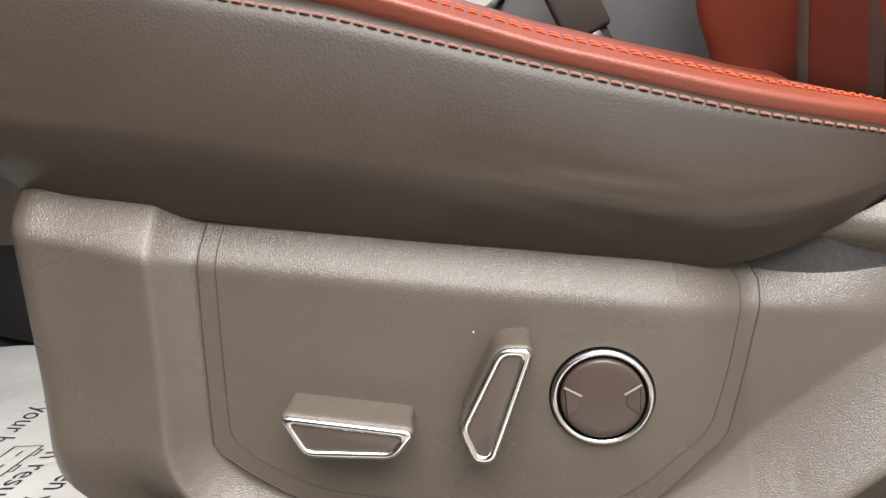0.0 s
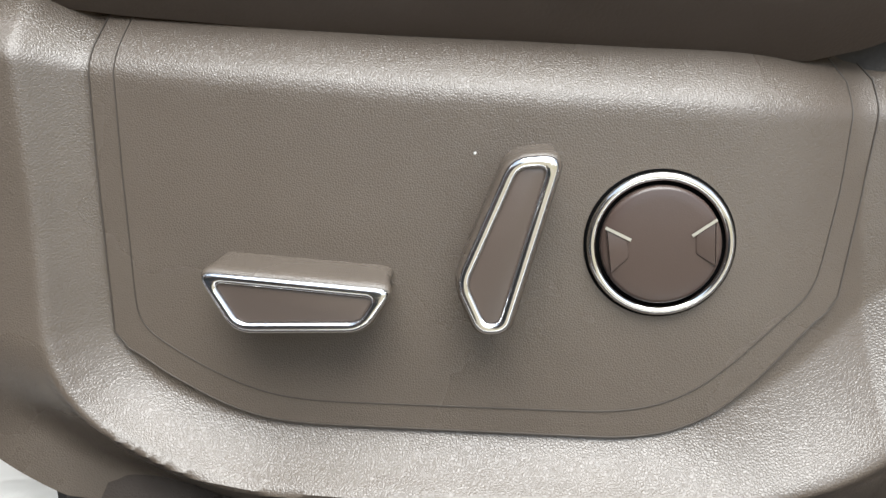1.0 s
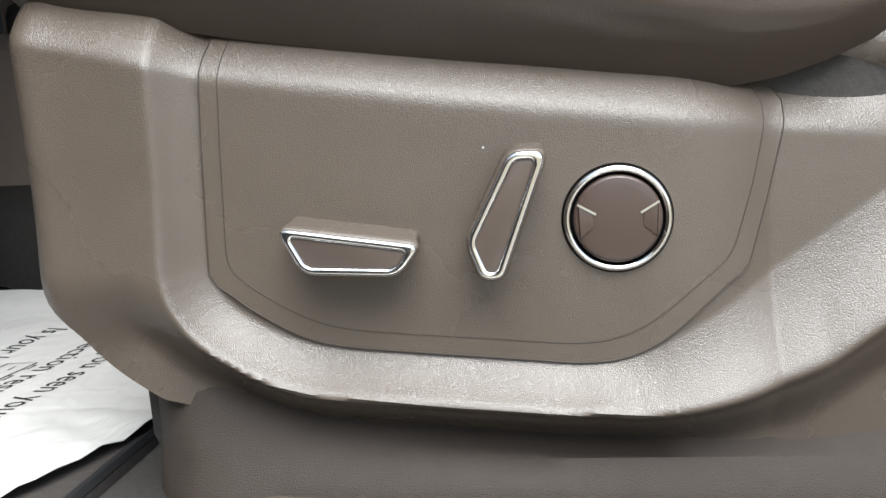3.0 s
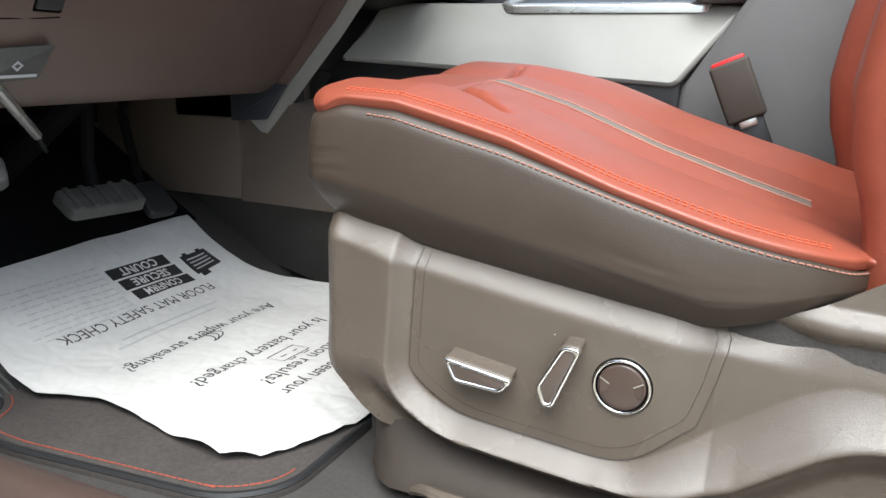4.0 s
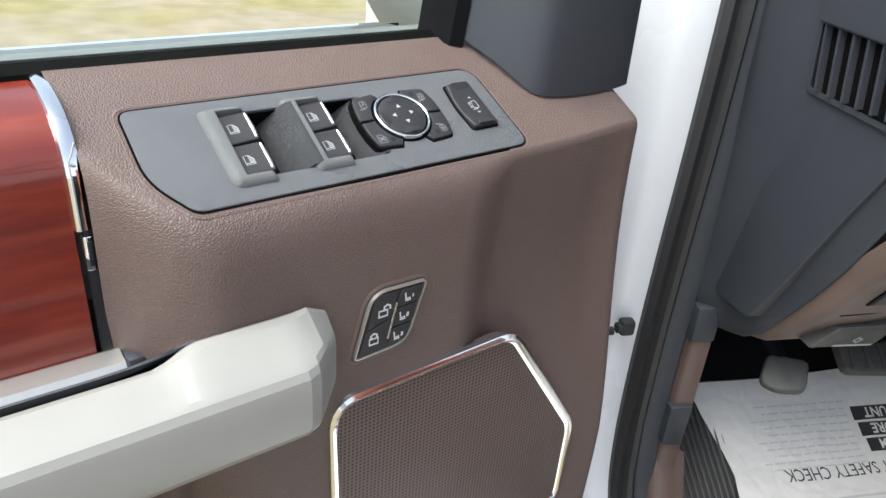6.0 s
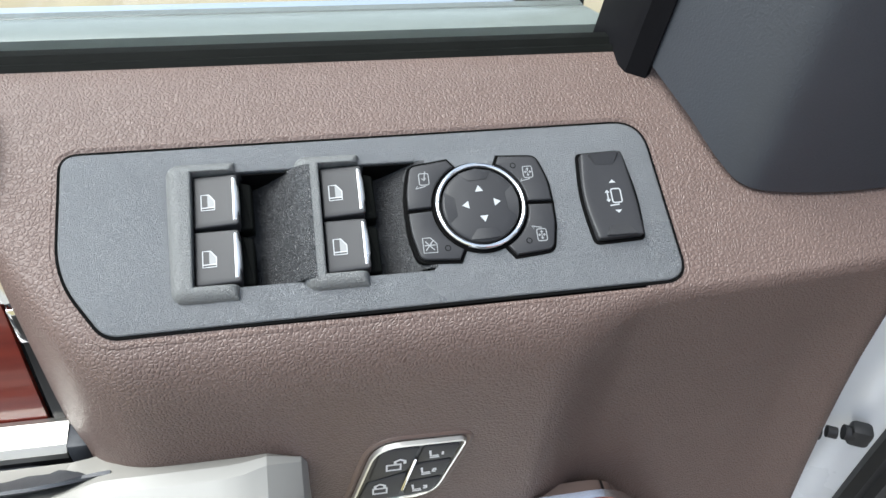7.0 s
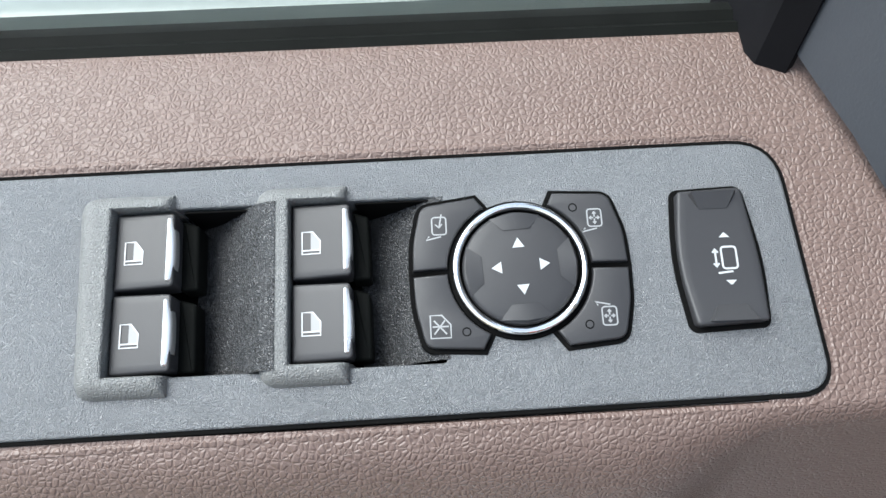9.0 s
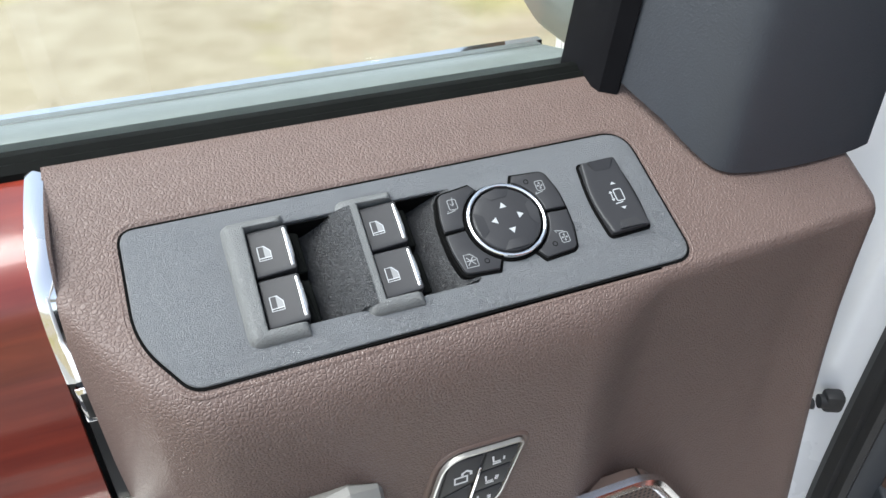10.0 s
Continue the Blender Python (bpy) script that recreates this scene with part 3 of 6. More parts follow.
# switch bezel
BEZEL = rounded([(0.3240, -0.0030), (0.0705, -0.0050), (0.0650, 0.0720), (0.3060, 0.0750), (0.3240, 0.0490)], [0.007, 0.014, 0.010, 0.006, 0.014], 7)
WELL = rounded([(0.2722, 0.0088), (0.1760, 0.0085), (0.1720, 0.0330), (0.1750, 0.0588), (0.2722, 0.0592)], 0.0008, 2)
part("bezel_seam", slab(grown(BEZEL, 0.0013), on_bezel, -0.004, 0.0005, 0.0002, holes=[grown(BEZEL, -0.004)], seg=1), GAP, door)
bezel = part("switch_bezel", slab(BEZEL, on_bezel, -0.019, 0.0013, 0.0009, holes=[WELL]), GREY, door, "charcoal window and mirror switch panel")
part("leather_welt", sweep([on_bezel(a, b, -0.0014) for a, b in grown(BEZEL, 0.0034)], disc(0.0018, 8, 0.9), up=(0, SN, CS), closed=True), DOOR, door)
part("well_floor", slab(grown(WELL, -0.0001), on_bezel, -0.0195, -0.0180, 0.0002, seg=1), GAP, bezel)


def pod_shell(uL, uR, top, bot, ts):
    """A raised surround open towards the hinge side, with its edges rounded over."""
    outer = rounded([(uL + 0.0112, 0.0036 + ts * 0.5), (uR - 0.06, 0.0040 + ts * 0.5), (uR - 0.06, 0.0652 + ts), (uL + 0.0094, 0.0656 + ts)], [0.007, 0, 0, 0.007], 6)
    us = [uL + 0.0115 - 0.0005 * i for i in range(22)] + [uL + 0.0005, uL + 0.00015, uL]
    us = [u for u in us if u > uL] + [uL - (uL - uR - 0.0010) * i / 18 for i in range(19)]
    ss = [0.0032 + ts * 0.5 + (top - 0.0032 - ts * 0.5) * i / 14 for i in range(15)] + [top + (bot - top) * i / 12 for i in range(1, 12)] + [bot + (0.0660 + ts - bot) * i / 14 for i in range(15)]
    bm = bmesh.new()
    grid = []
    for u in us:
        row = []
        for s_ in ss:
            d = -outside(u, s_, outer)
            d = min(d, (u - uR - 0.0010) * 1.5)
            r = 0.0062
            k = min(max(d / r, 0.0), 1.0)
            h = -0.002 + 0.0075 * math.sqrt(max(1 - (1 - k) ** 2, 0.0)) if d > 0 else -0.002
            lip = min(max((u - uL) / 0.0011, (top - s_) / 0.0009, (s_ - bot) / 0.0009), 1.0)
            h -= 0.0008 * (1 - math.sqrt(max(1 - (1 - max(lip, 0)) ** 2, 0)))
            row.append(bm.verts.new(on_bezel(u, s_, h)))
        grid.append(row)
    inner = []
    for i in range(len(us) - 1):
        for j in range(len(ss) - 1):
            uc, sc = (us[i] + us[i + 1]) / 2, (ss[j] + ss[j + 1]) / 2
            if uc < uL and top < sc < bot:
                continue
            bm.faces.new((grid[i][j], grid[i + 1][j], grid[i + 1][j + 1], grid[i][j + 1]))
    open_edges = [e for e in bm.edges if len(e.link_faces) == 1]
    ext = bmesh.ops.extrude_edge_only(bm, edges=open_edges)
    for v in ext["geom"]:
        if isinstance(v, bmesh.types.BMVert):
            v.co -= Vector((0, SN, CS)) * 0.010
    loose = [v for v in bm.verts if not v.link_faces]
    bmesh.ops.delete(bm, geom=loose, context="VERTS")
    return bm


for uL, uR, uN, ts in ((0.2722, 0.2530, 0.2283, 0.0), (0.2200, 0.2012, 0.1742, -0.0012)):
    top, bot = 0.0094 + ts * 0.5, 0.0588 + ts
    part("switch_pod", pod_shell(uL, uR, top, bot, ts), POD, bezel, "soft grey raised switch surround", sharp=50)
    mid = (top + bot) / 2
    for s0, s1 in ((top + 0.0005, mid - 0.0004), (mid + 0.0003, bot - 0.0004)):
        lift = lambda a, b, uL=uL, uR=uR: 0.0023 * ((uL - a) / (uL - uR)) ** 1.6 - 0.00035 * ((b - (s0 + s1) / 2) / 0.012) ** 2
        part("window_switch", slab(rounded([(uL - 0.0006, s0 + 0.0004), (uR + 0.0008, s0 + 0.0009), (uR + 0.0004, s1 - 0.0006), (uL - 0.0006, s1 - 0.0003)], [0.0008, 0.0016, 0.0016, 0.0008], 4), on_bezel, -0.006, 0.0021, 0.0008, crown=lift), KEY, bezel, "black window switch with chrome lip")
        part("switch_skirt", slab(rounded([(uR + 0.0010, s0 + 0.0012), (uR - 0.0042, s0 + 0.0028), (uR - 0.0046, s1 - 0.0008), (uR + 0.0010, s1 - 0.0006)], 0.001, 3), on_bezel, -0.0125, -0.0035, 0.001), SEAL, bezel)
        part("chrome_lip", slab(rounded([(uR + 0.0029, s0 + 0.0022), (uR + 0.0013, s0 + 0.0024), (uR + 0.0004, s0 + 0.0075), (uR + 0.0002, s1 - 0.0075), (uR + 0.0010, s1 - 0.0022), (uR + 0.0029, s1 - 0.0020)], [0.0008, 0.0008, 0.006, 0.006, 0.0008, 0.0008], 4), lambda a, b, h, uR=uR: on_bezel(a, b, h - 0.35 * (uR + 0.0034 - a)), 0.001, 0.0050, 0.0010, crown=lambda a, b: 0.0), LIP, bezel)
        ic, sc = uL - 0.0064, (s0 + s1) / 2 + 0.0006
        w, h = 0.0027, 0.0034
        base = 0.0021 + 0.0023 * ((uL - ic) / (uL - uR)) ** 1.6
        win = lambda a, b, hh, uL=uL, uR=uR: on_bezel(a, b, hh + 0.0023 * ((uL - a) / (uL - uR)) ** 1.6)
        shape = [(ic + w, sc - h), (ic - w * 0.15, sc - h), (ic - w, sc - h * 0.15), (ic - w, sc + h), (ic + w, sc + h), (ic + w, sc - h)]
        part("icon", ribbon([shape, [(ic + w, sc + h * 0.68), (ic - w, sc + h * 0.68)]], 0.00045, win, 0.00225), ICON, bezel)
        part("icon_fill", patches([[(ic + w * 0.05, sc - h), (ic - w * 0.15, sc - h), (ic - w, sc - h * 0.15), (ic - w, sc + h * 0.62), (ic + w * 0.05, sc + h * 0.62)]], win, 0.0022), ICON_DIM, bezel)
    rise = 0.0223 if uN > 0.2 else 0.0180
    end = 0.2240 if uN > 0.2 else uN
    rows = []
    for i in range(21):
        t = i / 20
        u = uR - 0.0006 + (end - uR + 0.0004) * t
        hgt = -0.0165 + rise * ease(t)
        rows.append([on_bezel(u, top - 0.0004 + (bot - top + 0.0006) * j / 6, hgt) for j in range(7)])
    part("finger_scoop", thick(loft(rows), 0.001), SCOOP, bezel)
    # Thin black strip added to paint shade on the well's upper wall.
    wall = slab([(uR - 0.0006, top + 0.0001), (end + 0.004, top + 0.0001), (end + 0.004, top + 0.0006), (uR - 0.0006, top + 0.0006)], on_bezel, -0.018, 0.0002, 0.0001, seg=1)
    part("well_shade_strip", wall, GAP, bezel, "black strip standing in for shade on the switch well wall")

# mirror controls
MC = (0.1523, 0.0323)


def arc(c, r, a0, a1, n=12):
    return [(c[0] + r * math.cos(radians(a0 + (a1 - a0) * i / n)), c[1] + r * math.sin(radians(a0 + (a1 - a0) * i / n))) for i in range(n + 1)]


def bowed(pts):
    """A key's outer edge with its corners rounded."""
    return rounded(pts, [0, 0.0030, 0.0030, 0], 5)


QUADS = {
    "nw": bowed([(0.1840, 0.0322), (0.1838, 0.0240), (0.1812, 0.0120), (0.1645, 0.0097)]) + arc(MC, 0.0211, -64, -1.5),
    "sw": bowed([(0.1640, 0.0560), (0.1808, 0.0550), (0.1836, 0.0430), (0.1840, 0.0335)]) + arc(MC, 0.0211, 1.5, 64),
    "ne": bowed([(0.1412, 0.0093), (0.1242, 0.0102), (0.1205, 0.0220), (0.1200, 0.0320)]) + arc(MC, 0.0211, 181.5, 244),
    "se": bowed([(0.1200, 0.0332), (0.1203, 0.0430), (0.1228, 0.0545), (0.1395, 0.0560)]) + arc(MC, 0.0211, 116, 178.5),
}
for k, loop in QUADS.items():
    part("key_gap", slab(grown(loop, 0.0011), on_bezel, -0.003, 0.0017, 0.0002, seg=1), GAP, bezel)
    part("mirror_key", slab(grown(loop, -0.0003), on_bezel, 0.0, 0.0035, 0.0007) , KEY, bezel, "matt black mirror key")
part("dial_gap", slab(circle(*MC, 0.0212, 48), on_bezel, -0.003, 0.0020, 0.0004, seg=1), GAP, bezel)
part("dial_ring", slab(circle(*MC, 0.0199, 64), on_bezel, 0.0, 0.0052, 0.0011, holes=[circle(*MC, 0.0178, 64)]), CHROME, bezel, "bright chrome ring round the mirror dial")
dial_lift = lambda a, b: -0.0012 * ((a - MC[0]) ** 2 + (b - MC[1]) ** 2) / 0.017 ** 2
part("mirror_dial", slab(circle(*MC, 0.0170, 56), on_bezel, 0.0, 0.0058, 0.0012, crown=dial_lift), KEY, bezel, "round black mirror adjuster dial")
for a in (0, 90, 180, 270):
    ca, sa = math.cos(radians(a + 3)), math.sin(radians(a + 3))
    turn = lambda p, q, ca=ca, sa=sa: (MC[0] + p * ca - q * sa, MC[1] + p * sa + q * ca)
    bm = bmesh.new()
    pts = [(0.0152, 0.0075, 0.0046), (0.0112, 0.0040, 0.0055), (0.0112, -0.0040, 0.0055), (0.0152, -0.0075, 0.0046), (0.0162, 0.0, 0.0063)]
    vs = [bm.verts.new(on_bezel(*turn(p, q), h)) for p, q, h in pts]
    bm.faces.new((vs[0], vs[1], vs[4]))
    bm.faces.new((vs[1], vs[2], vs[4]))
    bm.faces.new((vs[2], vs[3], vs[4]))
    bm.faces.new((vs[0], vs[4], vs[3]))
    part("dial_facet", bm, KEY, bezel)
    part("icon", patches([[turn(0.0086, 0.0), turn(0.0056, 0.0018), turn(0.0056, -0.0018)]], on_bezel, 0.0058), ICON, bezel)


def mirror_icon(u, s, arm_low=True):
    w, h = 0.0021, 0.0027
    frame_ = rounded([(u + w, s - h), (u - w, s - h), (u - w, s + h), (u + w, s + h)], 0.0009, 3)
    d = 1 if arm_low else -1
    foot = [(u - 0.0005, s + d * (h + 0.0006)), (u + 0.0040, s + d * (h + 0.0016)), (u + 0.0030, s + d * (h + 0.0004))]
    return [frame_ + frame_[:1], foot]


for u, s, low, kind_ in ((0.1755, 0.0185, True, "fold"), (0.1290, 0.0180, True, "cross"), (0.1275, 0.0478, False, "cross")):
    lines = mirror_icon(u, s, low)
    if kind_ == "cross":
        for a, b in ((1, 0), (-1, 0), (0, 1), (0, -1)):
            lines.append([(u + 0.0003 * a, s + 0.0003 * b), (u + 0.0014 * a, s + 0.0018 * b)])
            lines.append([(u + 0.0009 * a - 0.0005 * b, s + 0.0012 * b - 0.0005 * a), (u + 0.0015 * a, s + 0.0019 * b), (u + 0.0009 * a + 0.0005 * b, s + 0.0012 * b + 0.0005 * a)])
    else:
        lines += [[(u - 0.0008, s - 0.0036), (u, s + 0.0005)], [(u + 0.0011, s - 0.0005), (u, s + 0.0006), (u - 0.0009, s - 0.0006)]]
    part("icon", ribbon(lines, 0.00042, on_bezel, 0.0036), ICON_M, bezel)
u, s = 0.1765, 0.0487
part("icon", ribbon([[(u + 0.0028, s - 0.0033), (u - 0.0005, s - 0.0033), (u - 0.003, s - 0.0005), (u - 0.003, s + 0.0033), (u + 0.0028, s + 0.0033), (u + 0.0028, s - 0.0033)], [(u + 0.0018, s - 0.0018), (u - 0.0018, s + 0.0022)], [(u - 0.0014, s - 0.0018), (u + 0.0018, s + 0.0022)], [(u + 0.0022, s), (u - 0.0024, s)]], 0.00045, on_bezel, 0.0036), ICON_M, bezel)
for u, s in ((0.1690, 0.0505), (0.1352, 0.0145), (0.1335, 0.0500)):
    part("indicator_lamp", slab(circle(u, s, 0.0013, 20), on_bezel, 0.002, 0.0037, 0.0001, holes=[circle(u, s, 0.0010, 20)], seg=1), GAP, bezel)

FOLD = rounded([(0.1040, 0.0112), (0.0842, 0.0105), (0.0806, 0.0330), (0.0814, 0.0518), (0.1030, 0.0526), (0.1060, 0.0320)], [0.0015, 0.002, 0.02, 0.0015, 0.002, 0.02], 6)
part("key_gap", slab(grown(FOLD, 0.0013), on_bezel, -0.003, 0.0017, 0.0002, seg=1), GAP, bezel)
fold_lift = lambda a, b: 0.0016 * (((b - 0.0318) / 0.020) ** 2)
part("fold_rocker", slab(grown(FOLD, -0.0003), on_bezel, 0.0, 0.0036, 0.0010, crown=fold_lift), KEY, bezel, "black mirror fold rocker")
for d, sc in ((-1, 0.0128), (1, 0.0507)):
    bm = bmesh.new()
    uc = 0.0935 if d < 0 else 0.0920
    pts = [(uc + 0.0074, sc, 0.0046), (uc + 0.0042, sc - d * 0.0044, 0.0046), (uc - 0.0042, sc - d * 0.0044, 0.0046), (uc - 0.0074, sc, 0.0046), (uc - 0.0066, sc + d * 0.0006, 0.0066), (uc + 0.0066, sc + d * 0.0006, 0.0066)]
    vs = [bm.verts.new(on_bezel(*p)) for p in pts]
    for f in ((1, 2, 4, 5), (0, 1, 5), (2, 3, 4), (0, 5, 4, 3)):
        bm.faces.new([vs[i] for i in f])
    part("rocker_facet", bm, KEY, bezel)
u, s = 0.0915, 0.0322
fr = rounded([(u + 0.0012, s - 0.0033), (u - 0.0032, s - 0.0033), (u - 0.0032, s + 0.0033), (u + 0.0012, s + 0.0033)], 0.001, 3)
part("icon", ribbon([fr + fr[:1], [(u + 0.0030, s - 0.0024), (u + 0.0030, s + 0.0024)], [(u + 0.0038, s - 0.0016), (u + 0.0030, s - 0.0027), (u + 0.0022, s - 0.0016)], [(u + 0.0038, s + 0.0016), (u + 0.0030, s + 0.0027), (u + 0.0022, s + 0.0016)], [(u + 0.0028, s + 0.0046), (u - 0.0016, s + 0.0042)]], 0.0006, on_bezel, 0.0038), ICON, bezel)
part("icon", patches([[(u - 0.0003, s - 0.0078), (u + 0.0013, s - 0.0062), (u - 0.0019, s - 0.0062)], [(u - 0.0006, s + 0.0084), (u + 0.0010, s + 0.0068), (u - 0.0022, s + 0.0068)]], on_bezel, 0.0039), ICON, bezel)

# window and mirror corner
part("inner_seal", loft([[(u, n, z) for n, z in ((-0.043, 0.7120), (-0.0435, 0.7200), (-0.047, 0.7232), (-0.050, 0.7220), (-0.053, 0.7245), (-0.058, 0.7245), (-0.064, 0.7205), (-0.066, 0.7030))] for u in (0.072, 0.2, 0.36, 0.7, 1.05)], closed=True, caps=True), SEAL, door, "black ribbed window seal")
part("window_glass", box(0.066, 1.05, -0.0735, -0.0690, 0.70, 1.16, 0), GLASS, door, "clear wound-up window glass").visible_shadow = False
part("outer_seal", loft([[(u, n, z) for n, z in ((-0.076, 0.7020), (-0.076, 0.7205), (-0.082, 0.7225), (-0.108, 0.7155), (-0.118, 0.7020))] for u in (0.066, 0.36, 1.05)], closed=True, caps=True), BELT, door)
part("belt_moulding", loft([[(u, n, z) for n, z in ((-0.109, 0.7120), (-0.110, 0.7180), (-0.116, 0.7180), (-0.118, 0.7090))] for u in (0.066, 0.36, 1.05)], closed=True, caps=True), CHROME, door)
rows = []
for z in (0.700, 0.74, 0.80, 0.86, 0.94, 1.10):
    d = -0.13 * (z - 0.716)
    rows.append([(0.0740 + d, -0.070, z), (0.0725 + d, -0.036, z), (0.0700 + d, -0.0315, z), (0.0605 + d, -0.0275, z), (0.0575 + d, -0.030, z), (0.050 + d, -0.072, z)])
part("window_frame", loft(rows, closed=True, caps=True), FRAME, door, "black window frame upright")
rows = []
sail = [(0.0640, -0.034), (0.0605, -0.026), (0.056, -0.016), (0.046, 0.004), (0.036, 0.019), (0.026, 0.0275), (0.014, 0.0310), (-0.01, 0.0330), (-0.04, 0.0330), (-0.066, 0.0310), (-0.074, 0.026), (-0.078, 0.0)]
for k in range(9):
    t = k / 8
    row = []
    for u, n, _ in smooth_path([(a, b, 0) for a, b in sail], 4):
        zb = 0.7045 - 0.50 * max(n, 0) + (0.30 * -n if n < 0 else 0) + 0.0
        zb += 0.012 * max((u - 0.03) / 0.04, 0)
        z = zb + (1.05 - zb) * t
        row.append((u - 0.12 * (z - 0.70) * (0.4 + 0.6 * (u + 0.08) / 0.15), n - 0.06 * (z - 0.70), z))
    rows.append(row)
part("mirror_corner_cover", thick(loft(rows), 0.003), SLATE, door, "slate grey mirror corner cover", sharp=60)


# ---- driver's seat ----
seat = thing("driver_seat", "terracotta and brown leather power seat with taupe side trim", "car seat", pose(0, 0, 0))
ZP = [(-0.20, 0.4030), (-0.18, 0.4030), (-0.10, 0.3965), (0.0, 0.3710), (0.10, 0.3380), (0.18, 0.3130), (0.236, 0.2970), (0.265, 0.2870), (0.30, 0.2780)]
ZB = [(-0.20, 0.309), (-0.16, 0.3070), (-0.07, 0.2875), (0.035, 0.2690), (0.11, 0.2570), (0.165, 0.2500), (0.185, 0.2525), (0.207, 0.2585), (0.229, 0.2670), (0.25, 0.2765), (0.30, 0.285)]

# brown bolster: a skirt round the cushion, from its base up to the piping
skirt = smooth_path([(0.285, 0.475, 0), (0.262, 0.440, 0), (0.225, 0.416, 0), (0.17, 0.404, 0), (0.10, 0.400, 0), (0.03, 0.3975, 0), (-0.05, 0.395, 0), (-0.12, 0.3935, 0), (-0.160, 0.3945, 0), (-0.182, 0.402, 0), (-0.197, 0.425, 0), (-0.212, 0.50, 0), (-0.225, 0.64, 0), (-0.215, 0.78, 0), (-0.195, 0.86, 0), (-0.15, 0.895, 0), (0.0, 0.90, 0), (0.25, 0.88, 0)], 14)


def front_drop(x, y):
    """How far the red nose of the cushion comes down round the front."""
    return max(ease((y - 0.404) / 0.06), 0.35 * ease((-0.145 - x) / 0.04))


rows, pipe = [], []
for i, p in enumerate(skirt):
    a = skirt[max(i - 1, 0)]
    b = skirt[min(i + 1, len(skirt) - 1)]
    t = (b - a).normalized()
    out = Vector((-t.y, t.x, 0))
    if out.y > 0 and p.y < 0.5 and p.x > -0.15:
        out = -out
    side = p.y < 0.42
    zp, zb = interp(p.x, ZP), interp(p.x, ZB)
    rise = 0.012 * ease((p.y - 0.42) / 0.3)
    zp += rise + 0.006 - (0.028 * front_drop(p.x, p.y) if p.x < -0.13 else 0.0)
    out = out if (out.dot(Vector((p.x - 0.05, p.y - 0.64, 0))) > 0) else -out
    h = zp - zb
    row = []
    for k in range(41):
        v = k / 40
        bulge = 0.006 * math.sin(math.pi * min(v * 1.05, 1.0)) ** 0.8 - 0.020 * max(0.35 - v, 0) ** 1.3 / 0.25 - 0.010 * max(v - 0.85, 0) ** 2 / 0.0225
        bulge += 0.0016 * noise.noise(Vector((p.x * 11, p.y * 11, v * 2.2))) * math.sin(math.pi * v)
        ruck = ease((p.x - 0.02) / 0.08) * ease((0.24 - p.x) / 0.06) * math.exp(-(((v - 0.36) / 0.16) ** 2)) + 0.8 * ease((-0.13 - p.x) / 0.04) * math.exp(-(((v - 0.45) / 0.3) ** 2))
        bulge += 0.0011 * ruck * noise.noise(Vector((p.x * 16, p.y * 16, v * 19)))
        scale = min(h / 0.09, 1.0)
        row.append(p + out * bulge * scale + Vector((0, 0, zb - 0.010 + (h + 0.010) * v)))
    rows.append(row)
    pipe.append(row[-1].copy())
part("cushion_side", loft(rows), SEAT_SIDE, seat, "smooth brown leather cushion bolster", sharp=70)
part("piping", sweep([p + Vector((0, 0, 0.0022)) for p in pipe if p.y < 0.404 and p.x < 0.29], disc(0.0022, 8)), PIPING, seat, "bright orange leather edge")


def stitches(path, step, length, r, lift):
    """A row of short thread stitches along a path."""
    bms, acc, nxt = [], 0.0, 0.0
    for a, b in zip(path, path[1:]):
        d = (b - a).length
        while nxt < acc + d:
            q = a + (b - a) * ((nxt - acc) / d)
            t = (b - a).normalized() * length / 2
            bms.append(sweep([q - t + lift * 0.55, q + lift, q + t + lift * 0.55], disc(r, 5)))
            nxt += step
        acc += d
    return merged(*bms)


low = [r[-5] * 0.75 + r[-4] * 0.25 for r in rows]
part("stitching", stitches([p for p in low[:150] if p.x > -0.125], 0.0060, 0.0044, 0.0007, Vector((0, -0.0012, 0.0006))), STITCH, seat, "pale double stitching along the bolster", kind="stuff")


# cushion top
def edge_y(x, left):
    pts = [(p.x, p.y) for p in skirt]
    lft = sorted(q for q in pts if q[1] < 0.46)
    return float(np.interp(x, [q[0] for q in lft], [q[1] for q in lft])) if left else 0.895 - 0.05 * ease((-0.12 - x) / 0.09)


def bump_line(d, w):
    return math.exp(-((d / w) ** 2))


